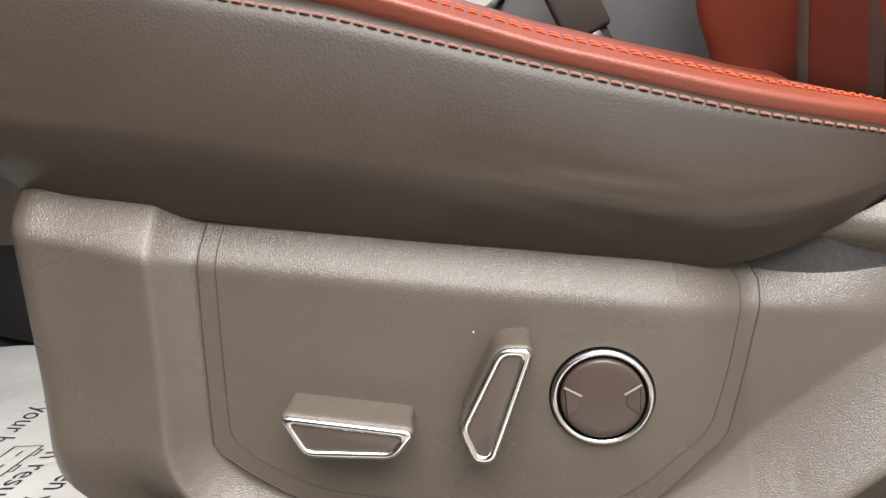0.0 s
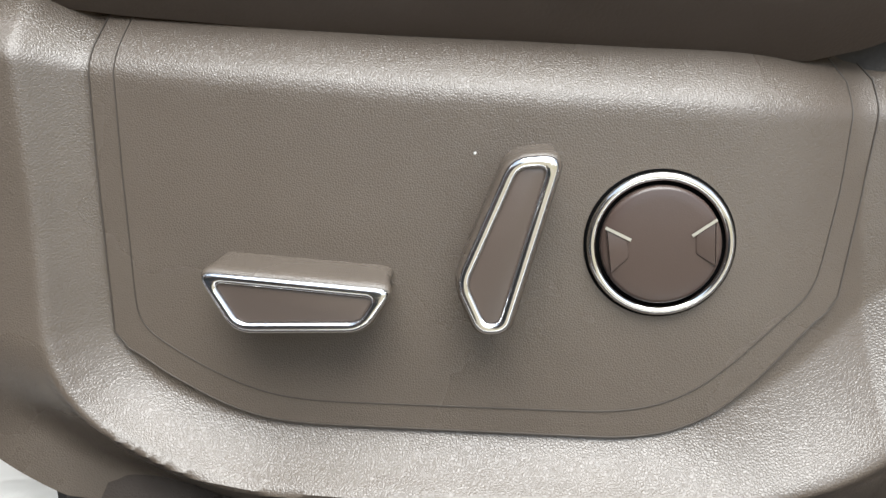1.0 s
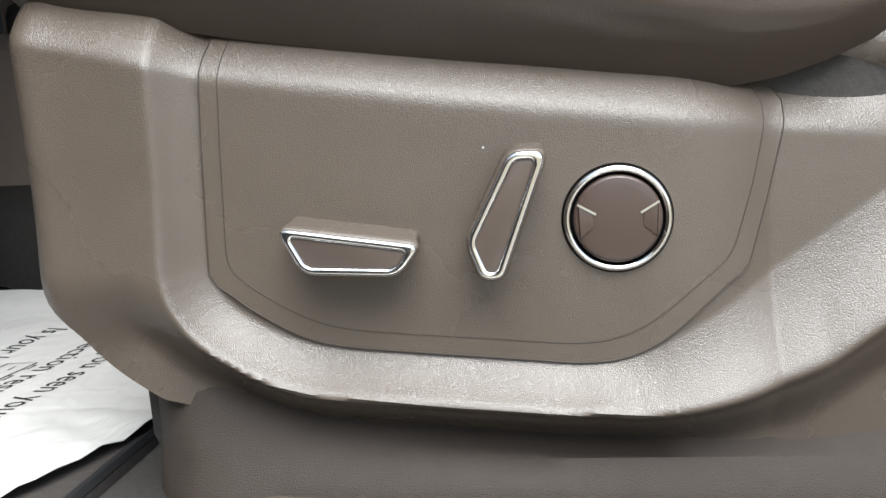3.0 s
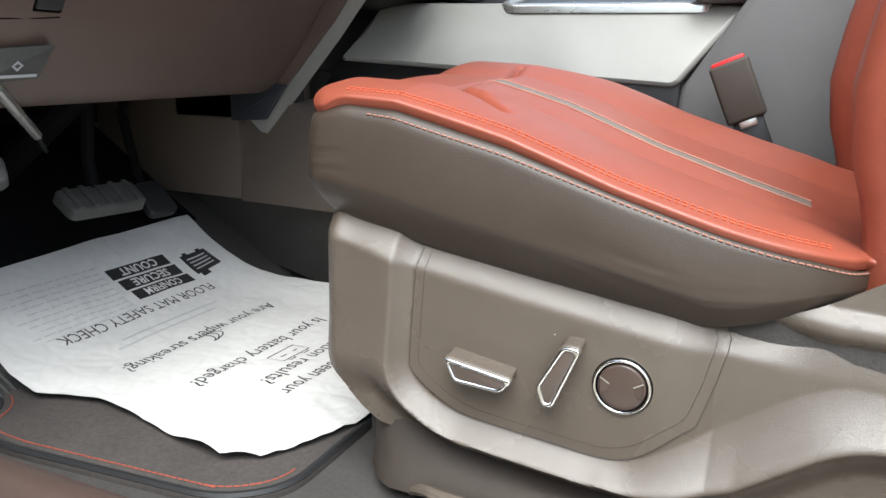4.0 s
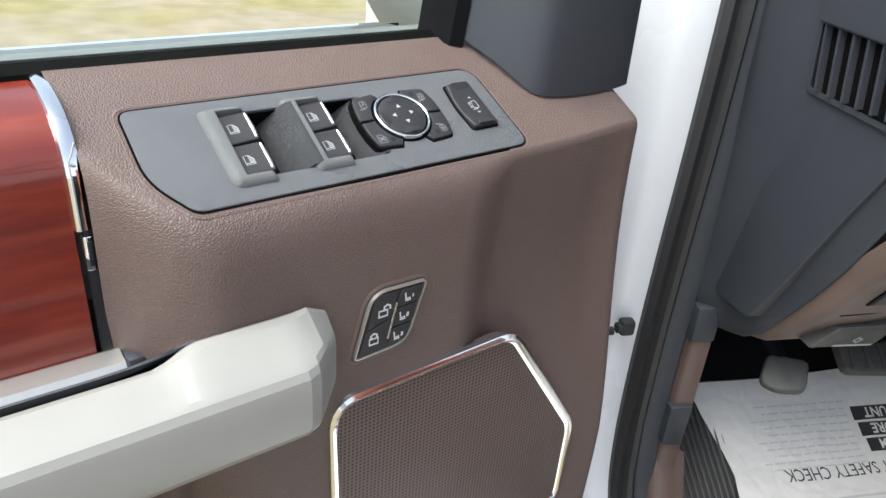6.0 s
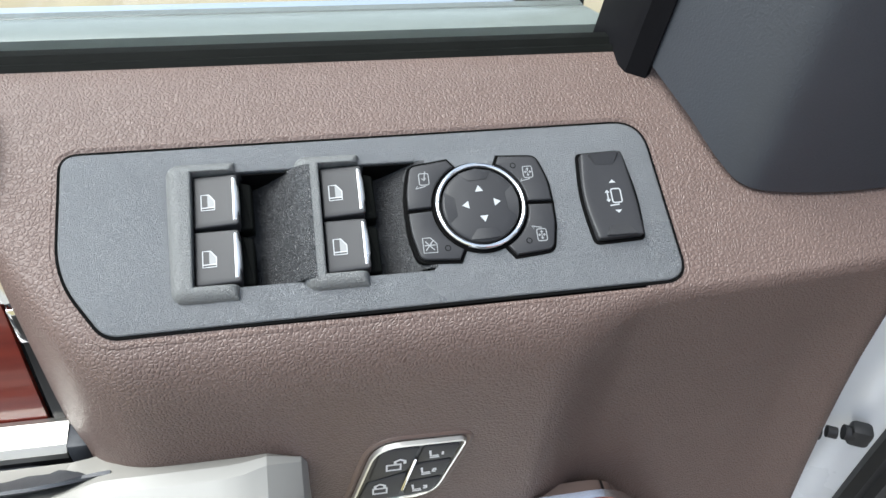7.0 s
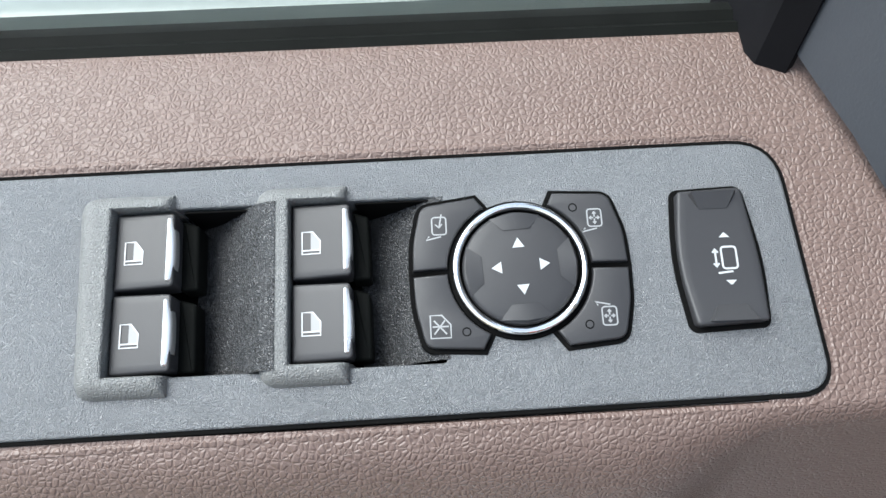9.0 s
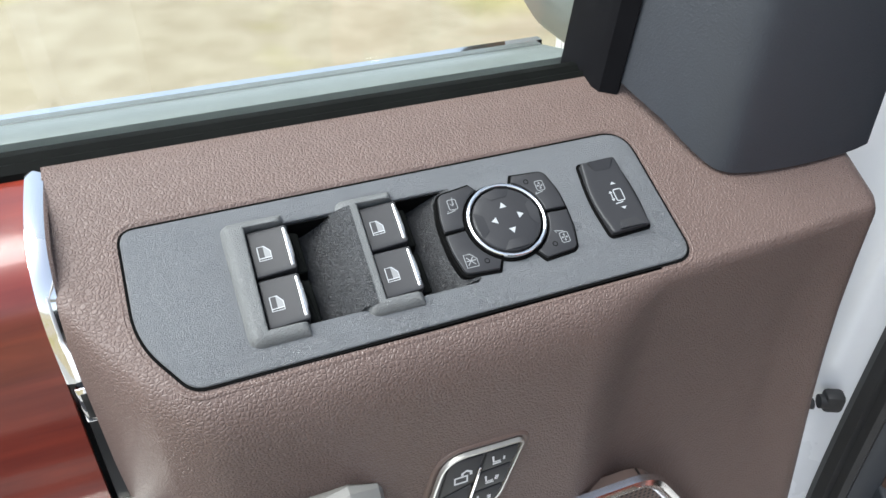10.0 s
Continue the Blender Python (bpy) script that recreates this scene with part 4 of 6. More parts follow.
def top_height(x, y):
    z = interp(x, ZP)
    c = 0.012 * ease((y - 0.42) / 0.3)
    left = 0.010 * math.sin(math.pi * min(max((y - 0.395) / 0.13, 0), 1))
    right = 0.016 * math.sin(math.pi * min(max((y - 0.70) / 0.20, 0), 1)) - 0.03 * ease((y - 0.85) / 0.05)
    belly = 0.005 * math.sin(math.pi * min(max((x + 0.21) / 0.3, 0), 1))
    in_left = max(0.522 - 0.85 * (x + 0.10), 0.455)
    in_right = 0.762 + 0.62 * max(x + 0.109, 0)
    front = -0.100 - 0.009 * ease((y - 0.66) / 0.09)
    crease = 0.0
    if x > -0.125:
        crease += 0.8 * bump_line((y - in_left) * 0.76, 0.0046) * ease((x + 0.108) / 0.012) * ease((-0.005 - x) / 0.04)
        crease += 0.7 * bump_line((y - in_right) * 0.85, 0.0055) * ease((x + 0.120) / 0.015) * ease((0.06 - x) / 0.12)
    if 0.50 < y < 0.79:
        crease += bump_line(x - front, 0.0050) * ease((y - 0.512) / 0.015) * ease((0.768 - y) / 0.03)
    inside = ease((x - front) / 0.02) * ease((y - in_left) / (0.022 + 0.10 * ease((x + 0.06) / 0.07))) * ease((in_right - y) / 0.03)
    return z + c + left + right + belly + 0.008 * inside - 0.013 * min(crease, 1.0) + 0.005


FRONT = [(p.x, p.y) for p in skirt] + [(0.60, 0.80), (0.60, 0.50)]


def nearest_on(x, y):
    """The point of the cushion outline nearest to a point outside it."""
    best = None
    for (ax, ay), (bx, by) in zip(FRONT, FRONT[1:]):
        t = min(max(((x - ax) * (bx - ax) + (y - ay) * (by - ay)) / ((bx - ax) ** 2 + (by - ay) ** 2), 0), 1)
        q = (ax + t * (bx - ax), ay + t * (by - ay))
        d = (q[0] - x) ** 2 + (q[1] - y) ** 2
        if best is None or d < best[0]:
            best = (d, q)
    return best[1]


rows = []
N = 260
for i in range(N + 1):
    x = -0.228 + 0.53 * i / N
    yl, yr = edge_y(max(x, -0.19), True), edge_y(x, False)
    row = []
    for j in range(201):
        y = yl + (yr - yl) * j / 200
        z = top_height(x, y)
        if x < -0.13:
            d = -outside(x, y, FRONT)
            nose = front_drop(x, y)
            if d < 0.034:
                k = 1 - max(d, 0.0) / 0.034
                z -= nose * 0.036 * (1 - math.sqrt(max(1 - k * k, 0.0)))
        e = min(y - yl, yr - y)
        if e < 0.010:
            z -= 0.002 * (1 - e / 0.010) ** 2
        px_, py_ = x, y
        if x < -0.17 and outside(x, y, FRONT) > 0:
            px_, py_ = nearest_on(x, y)
            z = top_height(px_, py_) - 0.036 * front_drop(px_, py_)
        row.append((px_, py_, z + 0.003))
    first = row[0]
    row.insert(0, (first[0], first[1] - 0.0004, first[2] - 0.0025))
    row.insert(0, (first[0], first[1] + 0.006, first[2] - 0.010))
    rows.append(row)
part("cushion_top", loft(rows), SEAT_RED, seat, "terracotta leather cushion with inset panel", sharp=80)


def on_cushion(x, y, lift):
    return Vector((x, y, top_height(x, y) + 0.003 + lift))


for off, mat_ in ((0.010, STITCH_O), (0.016, STITCH_O)):
    line = [on_cushion(x, edge_y(x, True) + off, 0.0) for x in [-0.15 + 0.4 * k / 80 for k in range(81)]]
    part("top_stitching", stitches(line, 0.0062, 0.0044, 0.0006, Vector((0, 0, 0.0007))), mat_, seat, kind="stuff")
rows = []
for k in range(41):
    x = -0.094 + 0.33 * k / 40
    yc = 0.603 - 0.07 * (x + 0.10)
    w = 0.0122 * min(1, (k + 2) / 4)
    rows.append([on_cushion(x, yc + w * q, 0.0012 - 0.0012 * abs(q) ** 3) for q in (-1, -0.6, 0, 0.6, 1)])
part("centre_stripe", loft(rows), STRIPE, seat, "grey-brown leather stripe")
for q in (-1, 1):
    line = [on_cushion(x, 0.603 - 0.07 * (x + 0.10) + q * 0.0128, 0.0006) for x in [-0.094 + 0.33 * k / 60 for k in range(61)]]
    part("stripe_piping", sweep(line, disc(0.0008, 5)), STITCH, seat)

# backrest
def back_x(z):
    return 0.007 + interp(z, [(0.20, 0.275), (0.25, 0.272), (0.30, 0.272), (0.335, 0.268), (0.37, 0.255), (0.43, 0.248), (0.50, 0.258), (0.60, 0.285), (0.90, 0.39)])


rows = []
for k in range(25):
    z = 0.215 + 0.64 * k / 24
    lean = back_x(z)
    row = []
    for j in range(41):
        t = j / 40
        y = 0.43 + 0.46 * t
        f = 0.055 - 0.062 * (math.exp(-(((t - 0.10) / 0.10) ** 2)) + math.exp(-(((t - 0.90) / 0.10) ** 2)))
        f += 0.004 * math.exp(-(((t - 0.28) / 0.012) ** 2)) + 0.004 * math.exp(-(((t - 0.72) / 0.012) ** 2))
        mid = ease((min(t, 1 - t) - 0.20) / 0.12)
        f += mid * (0.318 + 0.12 * max(z - 0.42, 0) - lean - f) * ease((0.60 - z) / 0.15)
        edge = min(t, 1 - t)
        if edge < 0.06:
            f += 0.09 * (1 - edge / 0.06) ** 2
        row.append((lean + f, y, z))
    for j in range(9):
        row.append((lean + 0.17, 0.89 - 0.46 * j / 8, z))
    rows.append(row)
part("backrest", loft(rows, closed=True, caps=True), SEAT_RED, seat, "terracotta leather backrest with side bolsters", sharp=70)
for y0 in (0.610, 0.745):
    rows = []
    for k in range(25):
        z = 0.29 + 0.55 * k / 24
        lean = back_x(z)
        base = lean + 0.055
        base += (0.318 + 0.12 * max(z - 0.42, 0) - base) * ease((0.60 - z) / 0.15)
        rows.append([(base - 0.0025 + (0.002 if abs(q) == 1 else 0), y0 + 0.013 * q, z) for q in (-1, -0.6, 0, 0.6, 1)])
    part("back_stripe", loft(rows), STRIPE, seat)


# side trim
def soft_table(s, table, w=0.045):
    """A table's value averaged over a short stretch, so that its corners turn gently."""
    return sum(interp(s + w * q / 4, table) for q in range(-4, 5)) / 9 if 0.0 < s < 1.0 else interp(s, table)


TOPH = [(-0.185, 0.283), (-0.175, 0.281), (-0.12, 0.268), (-0.08, 0.2575), (0.025, 0.2405), (0.172, 0.2195), (0.20, 0.2165), (0.232, 0.2120), (0.26, 0.2085), (0.40, 0.20), (0.60, 0.20)]


RECESS = rounded([(-0.0800, 0.3200), (-0.0835, 0.2300), (-0.0870, 0.1560), (-0.0440, 0.1285), (0.1050, 0.1150), (0.1480, 0.1335), (0.2620, 0.2100), (0.70, 0.225), (0.70, 0.32)], [0, 0.02, 0.020, 0.022, 0.024, 0.02, 0.04, 0, 0], 6)
BOT = [(-0.175, 0.160), (-0.161, 0.143), (-0.140, 0.122), (-0.118, 0.102), (-0.080, 0.084), (-0.036, 0.072), (0.03, 0.065), (0.10, 0.060), (0.20, 0.056), (0.60, 0.050)]


def top_roll(dz):
    """How far the shoulder of the trim leans inboard above its bend."""
    return 1.05 * (math.hypot(dz, 0.010) - 0.010) + 0.0008 * min(dz / 0.010, 1.0)


def inboard(x):
    """The trim bends away from the door opening towards its rear."""
    e = max(x - 0.130, 0.0)
    return 5.6 * e * e if e < 0.05 else 0.014 + 0.10 * (e - 0.05)


def trim_y(x, z):
    top = interp(x, TOPH)
    zz = min(z, top)
    d = outside(x, zz, RECESS)
    wid = 0.0185 + 0.24 * min(max(x - 0.10, 0), 0.1)
    low_ = ease((0.215 - z) / 0.09) if x < 0.05 else 1.0
    amp = 0.012 + 0.006 * low_ + 0.006 * ease((x - 0.13) / 0.06)
    base = 0.4035 + inboard(x)
    under = ease((0.172 + 0.5 * max(x - 0.10, 0) - z) / 0.045) * (0.3 + 0.7 * ease((x + 0.14) / 0.07)) * (1 - 0.45 * ease((x - 0.12) / 0.08))
    if d <= 0:
        y = base
    else:
        k = d / wid
        soft = 0.10
        k = k if k < 1 - soft else 1 - soft + soft * (1 - max(1 - (k - 1 + soft) / (2 * soft), 0.0) ** 2) if k < 1 + soft else 1.0
        y = base - amp * (0.55 * k + 0.45 * k * k)
        e = max(d - wid, 0.0)
        y += under * (0.006 * ease(e / 0.007) + 0.030 * ease((e - 0.001) / 0.030)) + (1 - under) * 0.0035 * ease(e / 0.05)
    if z > top:
        y += top_roll(min(z - top, 0.028)) * (1 - 0.72 * ease((x - 0.19) / 0.07))
        if z > top + 0.028:
            y -= 0.010 * math.sin(min((z - top - 0.028) / 0.03, 1) * math.pi)
    if x < -0.158:
        y += 0.030 * ((-0.158 - x) / 0.025) ** 2.4
    return y


rows = []
xs = [-0.185 + 0.0033 * k for k in range(10)] + [-0.152 + 0.00173 * k for k in range(1, 290)] + [0.36 + 0.02 * k for k in range(13)]
for x in xs:
    z0, z1 = interp(x, BOT), interp(x, TOPH) + interp(x, [(0.19, 0.0275), (0.25, 0.058), (0.30, 0.092), (0.60, 0.16)])
    if x < -0.15:
        z0 = interp(x, [(-0.185, 0.215), (-0.181, 0.180), (-0.171, 0.158), (-0.15, 0.133)])
    rows.append([(x, trim_y(x, z0 + (z1 - z0) * j / 120), z0 + (z1 - z0) * j / 120) for j in range(121)])
part("side_trim", loft(rows), TRIM, seat, "taupe grained plastic seat side trim", sharp=50)

def panel_y(x, z):
    return 0.4020 + inboard(x) + (top_roll(z - interp(x, TOPH)) if z > interp(x, TOPH) else 0.0)


rows = []
for a in range(61):
    s = a / 60
    row = []
    zb_ = soft_table(s, [(0, 0.166), (0.03, 0.156), (0.08, 0.147), (0.17, 0.1325), (0.25, 0.1275), (0.72, 0.1160), (0.80, 0.1195), (0.86, 0.1290), (0.94, 0.148), (1.0, 0.160)])
    for b in range(41):
        t = b / 40
        xl = interp(t, [(0, -0.0862), (0.5, -0.0830), (0.85, -0.0800), (1, -0.0770)])
        xr = interp(t, [(0, 0.1690), (0.4, 0.1790), (0.74, 0.1855), (0.85, 0.1865), (1, 0.1800)])
        x = xl + (xr - xl) * s
        zt = interp(x, TOPH) + 0.0270
        z = zb_ + (zt - zb_) * t
        top = interp(x, TOPH)
        row.append((x, panel_y(x, z), z))
    rows.append(row)
left_seam = [Vector(p) for p in rows[0]]
right_seam = [Vector(p) for p in rows[-1]]
bot_seam = [Vector(r[0]) for r in rows]
switch_panel = part("switch_panel", loft(rows), PANEL, seat, "taupe switch panel with fine seam", sharp=80)
seam = list(reversed(left_seam)) + bot_seam[1:-1] + right_seam
part("seam", sweep([p + Vector((0, -0.0001, 0)) for p in seam], disc(0.00036, 6), up=(0, 1, 0)), SEAM, switch_panel)
cx, cz = 0.047, 0.20
inner = []
for p in seam:
    k = 0.93
    inner.append(Vector((cx + (p.x - cx) * k, p.y, cz + (p.z - cz) * (0.885 if p.z < cz else 1.0))))
run = [0.0]
for a, b in zip(inner, inner[1:]):
    run.append(run[-1] + (b - a).length)
inner = [Vector([float(np.interp(0.002 * k, run, [p[c] for p in inner])) for c in range(3)]) for k in range(int(run[-1] / 0.002) + 1)]
for _ in range(14):
    inner = inner[:1] + [b if b.z > 0.195 else (a + b * 2 + c) / 4 for a, b, c in zip(inner, inner[1:], inner[2:])] + inner[-1:]
inner = [Vector((p.x, panel_y(p.x, p.z) - 0.00005, p.z)) for p in inner]
part("groove", sweep(inner, disc(0.00028, 6), up=(0, 1, 0)), SEAM, switch_panel)


def on_panel(y0):
    return lambda x, z, h: (x, y0 - h, z)


def lever(name, corners, radii, base, label):
    """A seat lever: tapered body, chrome rim and inset face."""
    face = rounded(corners, radii, 5)
    inset = rounded(grown(corners, -0.0036), [r * 0.5 for r in radii], 5)
    bm = bmesh.new()
    n = len(face)
    rings = []
    for t, g, w in ((0, 0, 0), (0.5, 0.30, 0.0), (0.78, 0.68, 0.0012), (0.90, 0.88, 0.0013), (0.97, 0.97, 0.0006), (1.0, 1.0, -0.0004)):
        loop = grown(face, w)
        rings.append([bm.verts.new((b[0] + (f[0] - b[0]) * g, 0.4022 - 0.0200 * t, b[1] + (f[1] - b[1]) * g)) for f, b in zip(loop, base)])
    for r0, r1 in zip(rings, rings[1:]):
        for i in range(n):
            bm.faces.new((r0[i], r0[(i + 1) % n], r1[(i + 1) % n], r1[i]))
    bm.faces.new(rings[-1])
    bm.faces.new(rings[0])
    body = part(name, bm, PANEL, switch_panel, label, sharp=50)
    part(name + "_rim", slab(grown(face, 0.0002), on_panel(0.3830), -0.0005, 0.0024, 0.0016, holes=[inset], seg=4), CHROME, switch_panel, "bright chrome lever rim")
    part(name + "_face", slab(inset, on_panel(0.3830), -0.0005, 0.0011, 0.0004, seg=2), LEVER_FACE, switch_panel)
    return body


f1 = ([(-0.0435, 0.1895), (0.0215, 0.1790), (0.0105, 0.1655), (-0.0330, 0.1680)], [0.006, 0.0055, 0.006, 0.006])
b1 = rounded([(-0.0435, 0.1930), (0.0205, 0.1828), (0.0105, 0.1680), (-0.0330, 0.1710)], [0.006, 0.0055, 0.006, 0.006], 5)
lever("seat_lever", *f1, b1, "taupe seat slide lever with chrome rim")
f2 = ([(0.0620, 0.2180), (0.0780, 0.2175), (0.0568, 0.1625), (0.0475, 0.1625), (0.0415, 0.1795)], [0.006, 0.006, 0.004, 0.004, 0.006])
b2 = rounded([(0.0605, 0.2205), (0.0785, 0.2210), (0.0575, 0.1645), (0.0465, 0.1645), (0.0405, 0.1820)], [0.006, 0.006, 0.004, 0.004, 0.006], 5)
lever("recline_lever", *f2, b2, "taupe backrest lever with chrome rim")
KC = (0.1088, 0.1845)
part("knob_gap", slab(circle(*KC, 0.0250, 56), on_panel(0.4022), -0.001, 0.0006, 0.0003, seg=1), GAP, switch_panel)
part("knob_ring", slab(circle(*KC, 0.0240, 72), on_panel(0.4022), -0.001, 0.0034, 0.0013, holes=[circle(*KC, 0.0211, 72)]), CHROME, switch_panel, "bright chrome ring round the lumbar knob")
part("lumbar_knob", slab(circle(*KC, 0.0197, 64), on_panel(0.4022), -0.001, 0.0052, 0.0014, crown=lambda a, b: -0.0010 * (((a - KC[0]) ** 2 + (b - KC[1]) ** 2) / 0.0203 ** 2)), KNOB, switch_panel, "round taupe lumbar knob")
for d in (-1, 1):
    pts = [(KC[0] + d * 0.0178, KC[1] + 0.0074), (KC[0] + d * 0.0108, KC[1] + 0.0023), (KC[0] + d * 0.0107, KC[1] - 0.0034), (KC[0] + d * 0.0172, KC[1] - 0.0084)]
    part("knob_pad", slab(rounded(pts, 0.0008, 3), on_panel(0.4022), 0.002, 0.0052, 0.0005), KNOB, switch_panel)
    part("knob_mark", ribbon([[pts[0], (pts[1][0] - d * 0.001, pts[1][1] + 0.0004)]], 0.0010, on_panel(0.4022), 0.0056), SATIN, switch_panel)
part("dust_speck", slab(circle(0.050, 0.2195, 0.0005, 8), on_panel(0.4022), -0.0002, 0.0003, 0.0001, seg=1), PAPER, switch_panel)

# track cover under the trim
rows = []
for k in range(41):
    x = -0.135 + 0.75 * k / 40
    e = ease((x + 0.135) / 0.03)
    top = interp(x, BOT) + 0.012
    rows.append([(x, 0.455 - 0.03 * e, top + 0.01), (x, 0.430 - 0.022 * e, top - 0.004), (x, 0.428 - 0.030 * e, 0.075 - 0.004 * e), (x, 0.424 - 0.036 * e, 0.058), (x, 0.420 - 0.036 * e, 0.046), (x, 0.43, 0.040)])
part("track_cover", loft(rows), RAIL, seat, "brown plastic seat rail cover", sharp=60)
# Upper rib uses the lighter trim plastic to paint in its highlight.
part("rail_rib", sweep(smooth_path([(-0.075, 0.392, 0.046), (-0.055, 0.380, 0.056), (-0.03, 0.374, 0.0575), (0.1, 0.373, 0.054), (0.6, 0.373, 0.052)], 5), disc(0.007, 8, 0.8)), TRIM, seat)
part("rail_rib", sweep(smooth_path([(-0.06, 0.378, 0.040), (-0.03, 0.362, 0.046), (0.1, 0.358, 0.044), (0.6, 0.358, 0.042)], 5), disc(0.006, 8, 0.8)), RAIL, seat)
part("seat_base", box(-0.15, 0.55, 0.43, 0.88, 0.05, 0.27, 0.02), CARPET, seat)

# seat belt buckle
buckle = thing("seat_belt_buckle", "brown seat belt buckle with red release button", "buckle", pose(0.142, 0.93, 0.410, 0, -24, 0))
part("body", box(-0.026, 0.026, -0.012, 0.012, -0.042, 0.040, 0.005, 3), SEAM, buckle)
part("release_button", box(-0.022, 0.022, -0.009, 0.009, 0.036, 0.0445, 0.003), RED, buckle)
part("strap", box(-0.020, 0.020, -0.005, 0.005, -0.15, -0.040, 0.002), BLACK, buckle)
part("anchor_clip", box(-0.012, 0.012, -0.008, 0.008, -0.052, -0.040, 0.002), SATIN, buckle)


# ---- cab shell ----
def floor_z(x):
    return 0.03 + (0.66 * (-0.60 - x) if x < -0.60 else 0.0)


rows = [[(x, y, floor_z(x) + 0.01 * ease((0.30 - y) / 0.1) * 0) for y in (0.235, 0.30, 0.45, 0.6, 0.75, 0.9, 1.3, 1.72)] for x in (-1.05, -0.95, -0.85, -0.75, -0.66, -0.61, -0.58, -0.4, 0.0, 0.6, 1.3)]
tagged(part("floor", thick(loft(rows), 0.01), CARPET, None, "charcoal carpet floor of the cab", kind="structure"), category="floor")

body = thing("truck_body", "white painted door frame with black rubber weatherstrip", "car body", pose(0, 0, 0), kind="structure")
frame_path = smooth_path([(-0.78, 0.235, 1.25), (-0.70, 0.205, 1.00), (-0.640, 0.182, 0.80), (-0.622, 0.172, 0.62), (-0.617, 0.166, 0.45), (-0.615, 0.164, 0.32), (-0.612, 0.165, 0.20), (-0.600, 0.168, 0.11), (-0.565, 0.172, 0.045), (-0.50, 0.176, 0.015), (-0.40, 0.180, 0.003), (-0.2, 0.182, 0.0), (0.3, 0.182, 0.0), (1.2, 0.182, 0.0)], 6)


def inward(i):
    a, b = frame_path[max(i - 1, 0)], frame_path[min(i + 1, len(frame_path) - 1)]
    t = (b - a).normalized()
    v = Vector((-t.z, 0, t.x))
    return v if v.x > 0 or v.z > 0 else -v


def strip(name, profile, mat, label="", closed=False, sharp=40):
    """A strip along the door opening; the profile gives (inboard, into the opening)."""
    rows_ = [[p + Vector((0, 1, 0)) * a + inward(i) * b for a, b in profile] for i, p in enumerate(frame_path)]
    return part(name, loft(rows_, closed=closed, caps=closed), mat, body, label, sharp=sharp)


strip("door_frame", [(0.012, 0.000), (-0.006, 0.000), (-0.030, -0.002), (-0.045, -0.010), (-0.060, -0.028), (-0.085, -0.032), (-0.15, -0.036), (-0.165, -0.05), (-0.17, -0.20)], WHITE, "white painted door frame", sharp=70)
strip("weatherstrip", [(-0.004, -0.004), (-0.006, 0.010), (0.000, 0.018), (0.006, 0.014), (0.010, 0.012), (0.014, 0.019), (0.020, 0.021), (0.026, 0.015), (0.028, 0.004)], RUBBER, "black rubber door seal", closed=True)
strip("inner_trim", [(0.027, -0.006), (0.029, 0.008), (0.036, 0.013), (0.052, 0.014), (0.060, 0.008), (0.060, -0.02)], SLATE, closed=True)
# door wiring boot on the frame
boot = thing("wiring_boot", "black rubber wiring boot between door and frame", "rubber boot", pose(0, 0, 0))
for k in range(5):
    part("fold", sweep([(-0.602 - 0.0, 0.128 - 0.012 * k + 0.004 * q, 0.372 - 0.004 * k) for q in (-1, 0, 1)], disc(0.0066 - 0.0014 * (k % 2), 14)), RUBBER, boot)
part("plug", box(-0.611, -0.596, 0.128, 0.146, 0.362, 0.382, 0.004), RUBBER, boot)

# sill, kick panel
rows = []
for x in (-0.60, -0.59, -0.58, -0.57, -0.555, -0.535, -0.51, -0.49, -0.45, -0.3, 0.0, 0.6, 1.2):
    lift = 0.13 * (max(-0.49 - x, 0) / 0.11) ** 2.6
    rows.append([(x, 0.208, -0.012 + lift * 0.7), (x, 0.214, 0.022 + lift), (x, 0.226, 0.046 + lift), (x, 0.240, 0.052 + lift), (x, 0.262, 0.048 + lift * 0.9), (x, 0.276, 0.034 + lift * 0.5), (x, 0.280, 0.02)])
part("sill_cover", loft(rows), SCUFF, body, "brown plastic sill cover", sharp=60)
part("scuff_plate", slab(rounded([(-0.31, 0.219), (0.4, 0.219), (0.4, 0.247), (-0.285, 0.247)], 0.006), lambda a, b, h: (a, b, 0.0525 + h), -0.003, 0.003, 0.001), SATIN, body, "brushed silver scuff plate")
rows = []
for z in (0.02, 0.10, 0.16, 0.20, 0.26, 0.30, 0.33, 0.352):
    k = ease((0.12 - z) / 0.1)
    rows.append([(-0.608 + 0.03 * k, 0.219, z), (-0.600 + 0.04 * k, 0.2195, z), (-0.593 + 0.045 * k, 0.225, z), (-0.590 + 0.045 * k, 0.245, z), (-0.60, 0.252, z), (-0.75, 0.275, z), (-1.0, 0.28, z)])
part("kick_panel", loft(rows), SCUFF, body, "brown kick panel", sharp=60)
part("fuse_cover", slab(rounded([(0.2150, 0.256), (0.2445, 0.2575), (0.2425, 0.1930), (0.2150, 0.196)], 0.003), lambda a, b, h: (-0.592 + h, a, b), -0.010, 0.006, 0.002), SLATE, body, "dark grey fuse box cover")

part("cap_foot", box(-0.610, -0.588, 0.2165, 0.2475, 0.3535, 0.402, 0.003), SLATE, body)

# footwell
part("firewall", box(-1.10, -1.02, 0.2, 1.75, 0.0, 0.9, 0.01), FOOTWELL_SHADE, body)
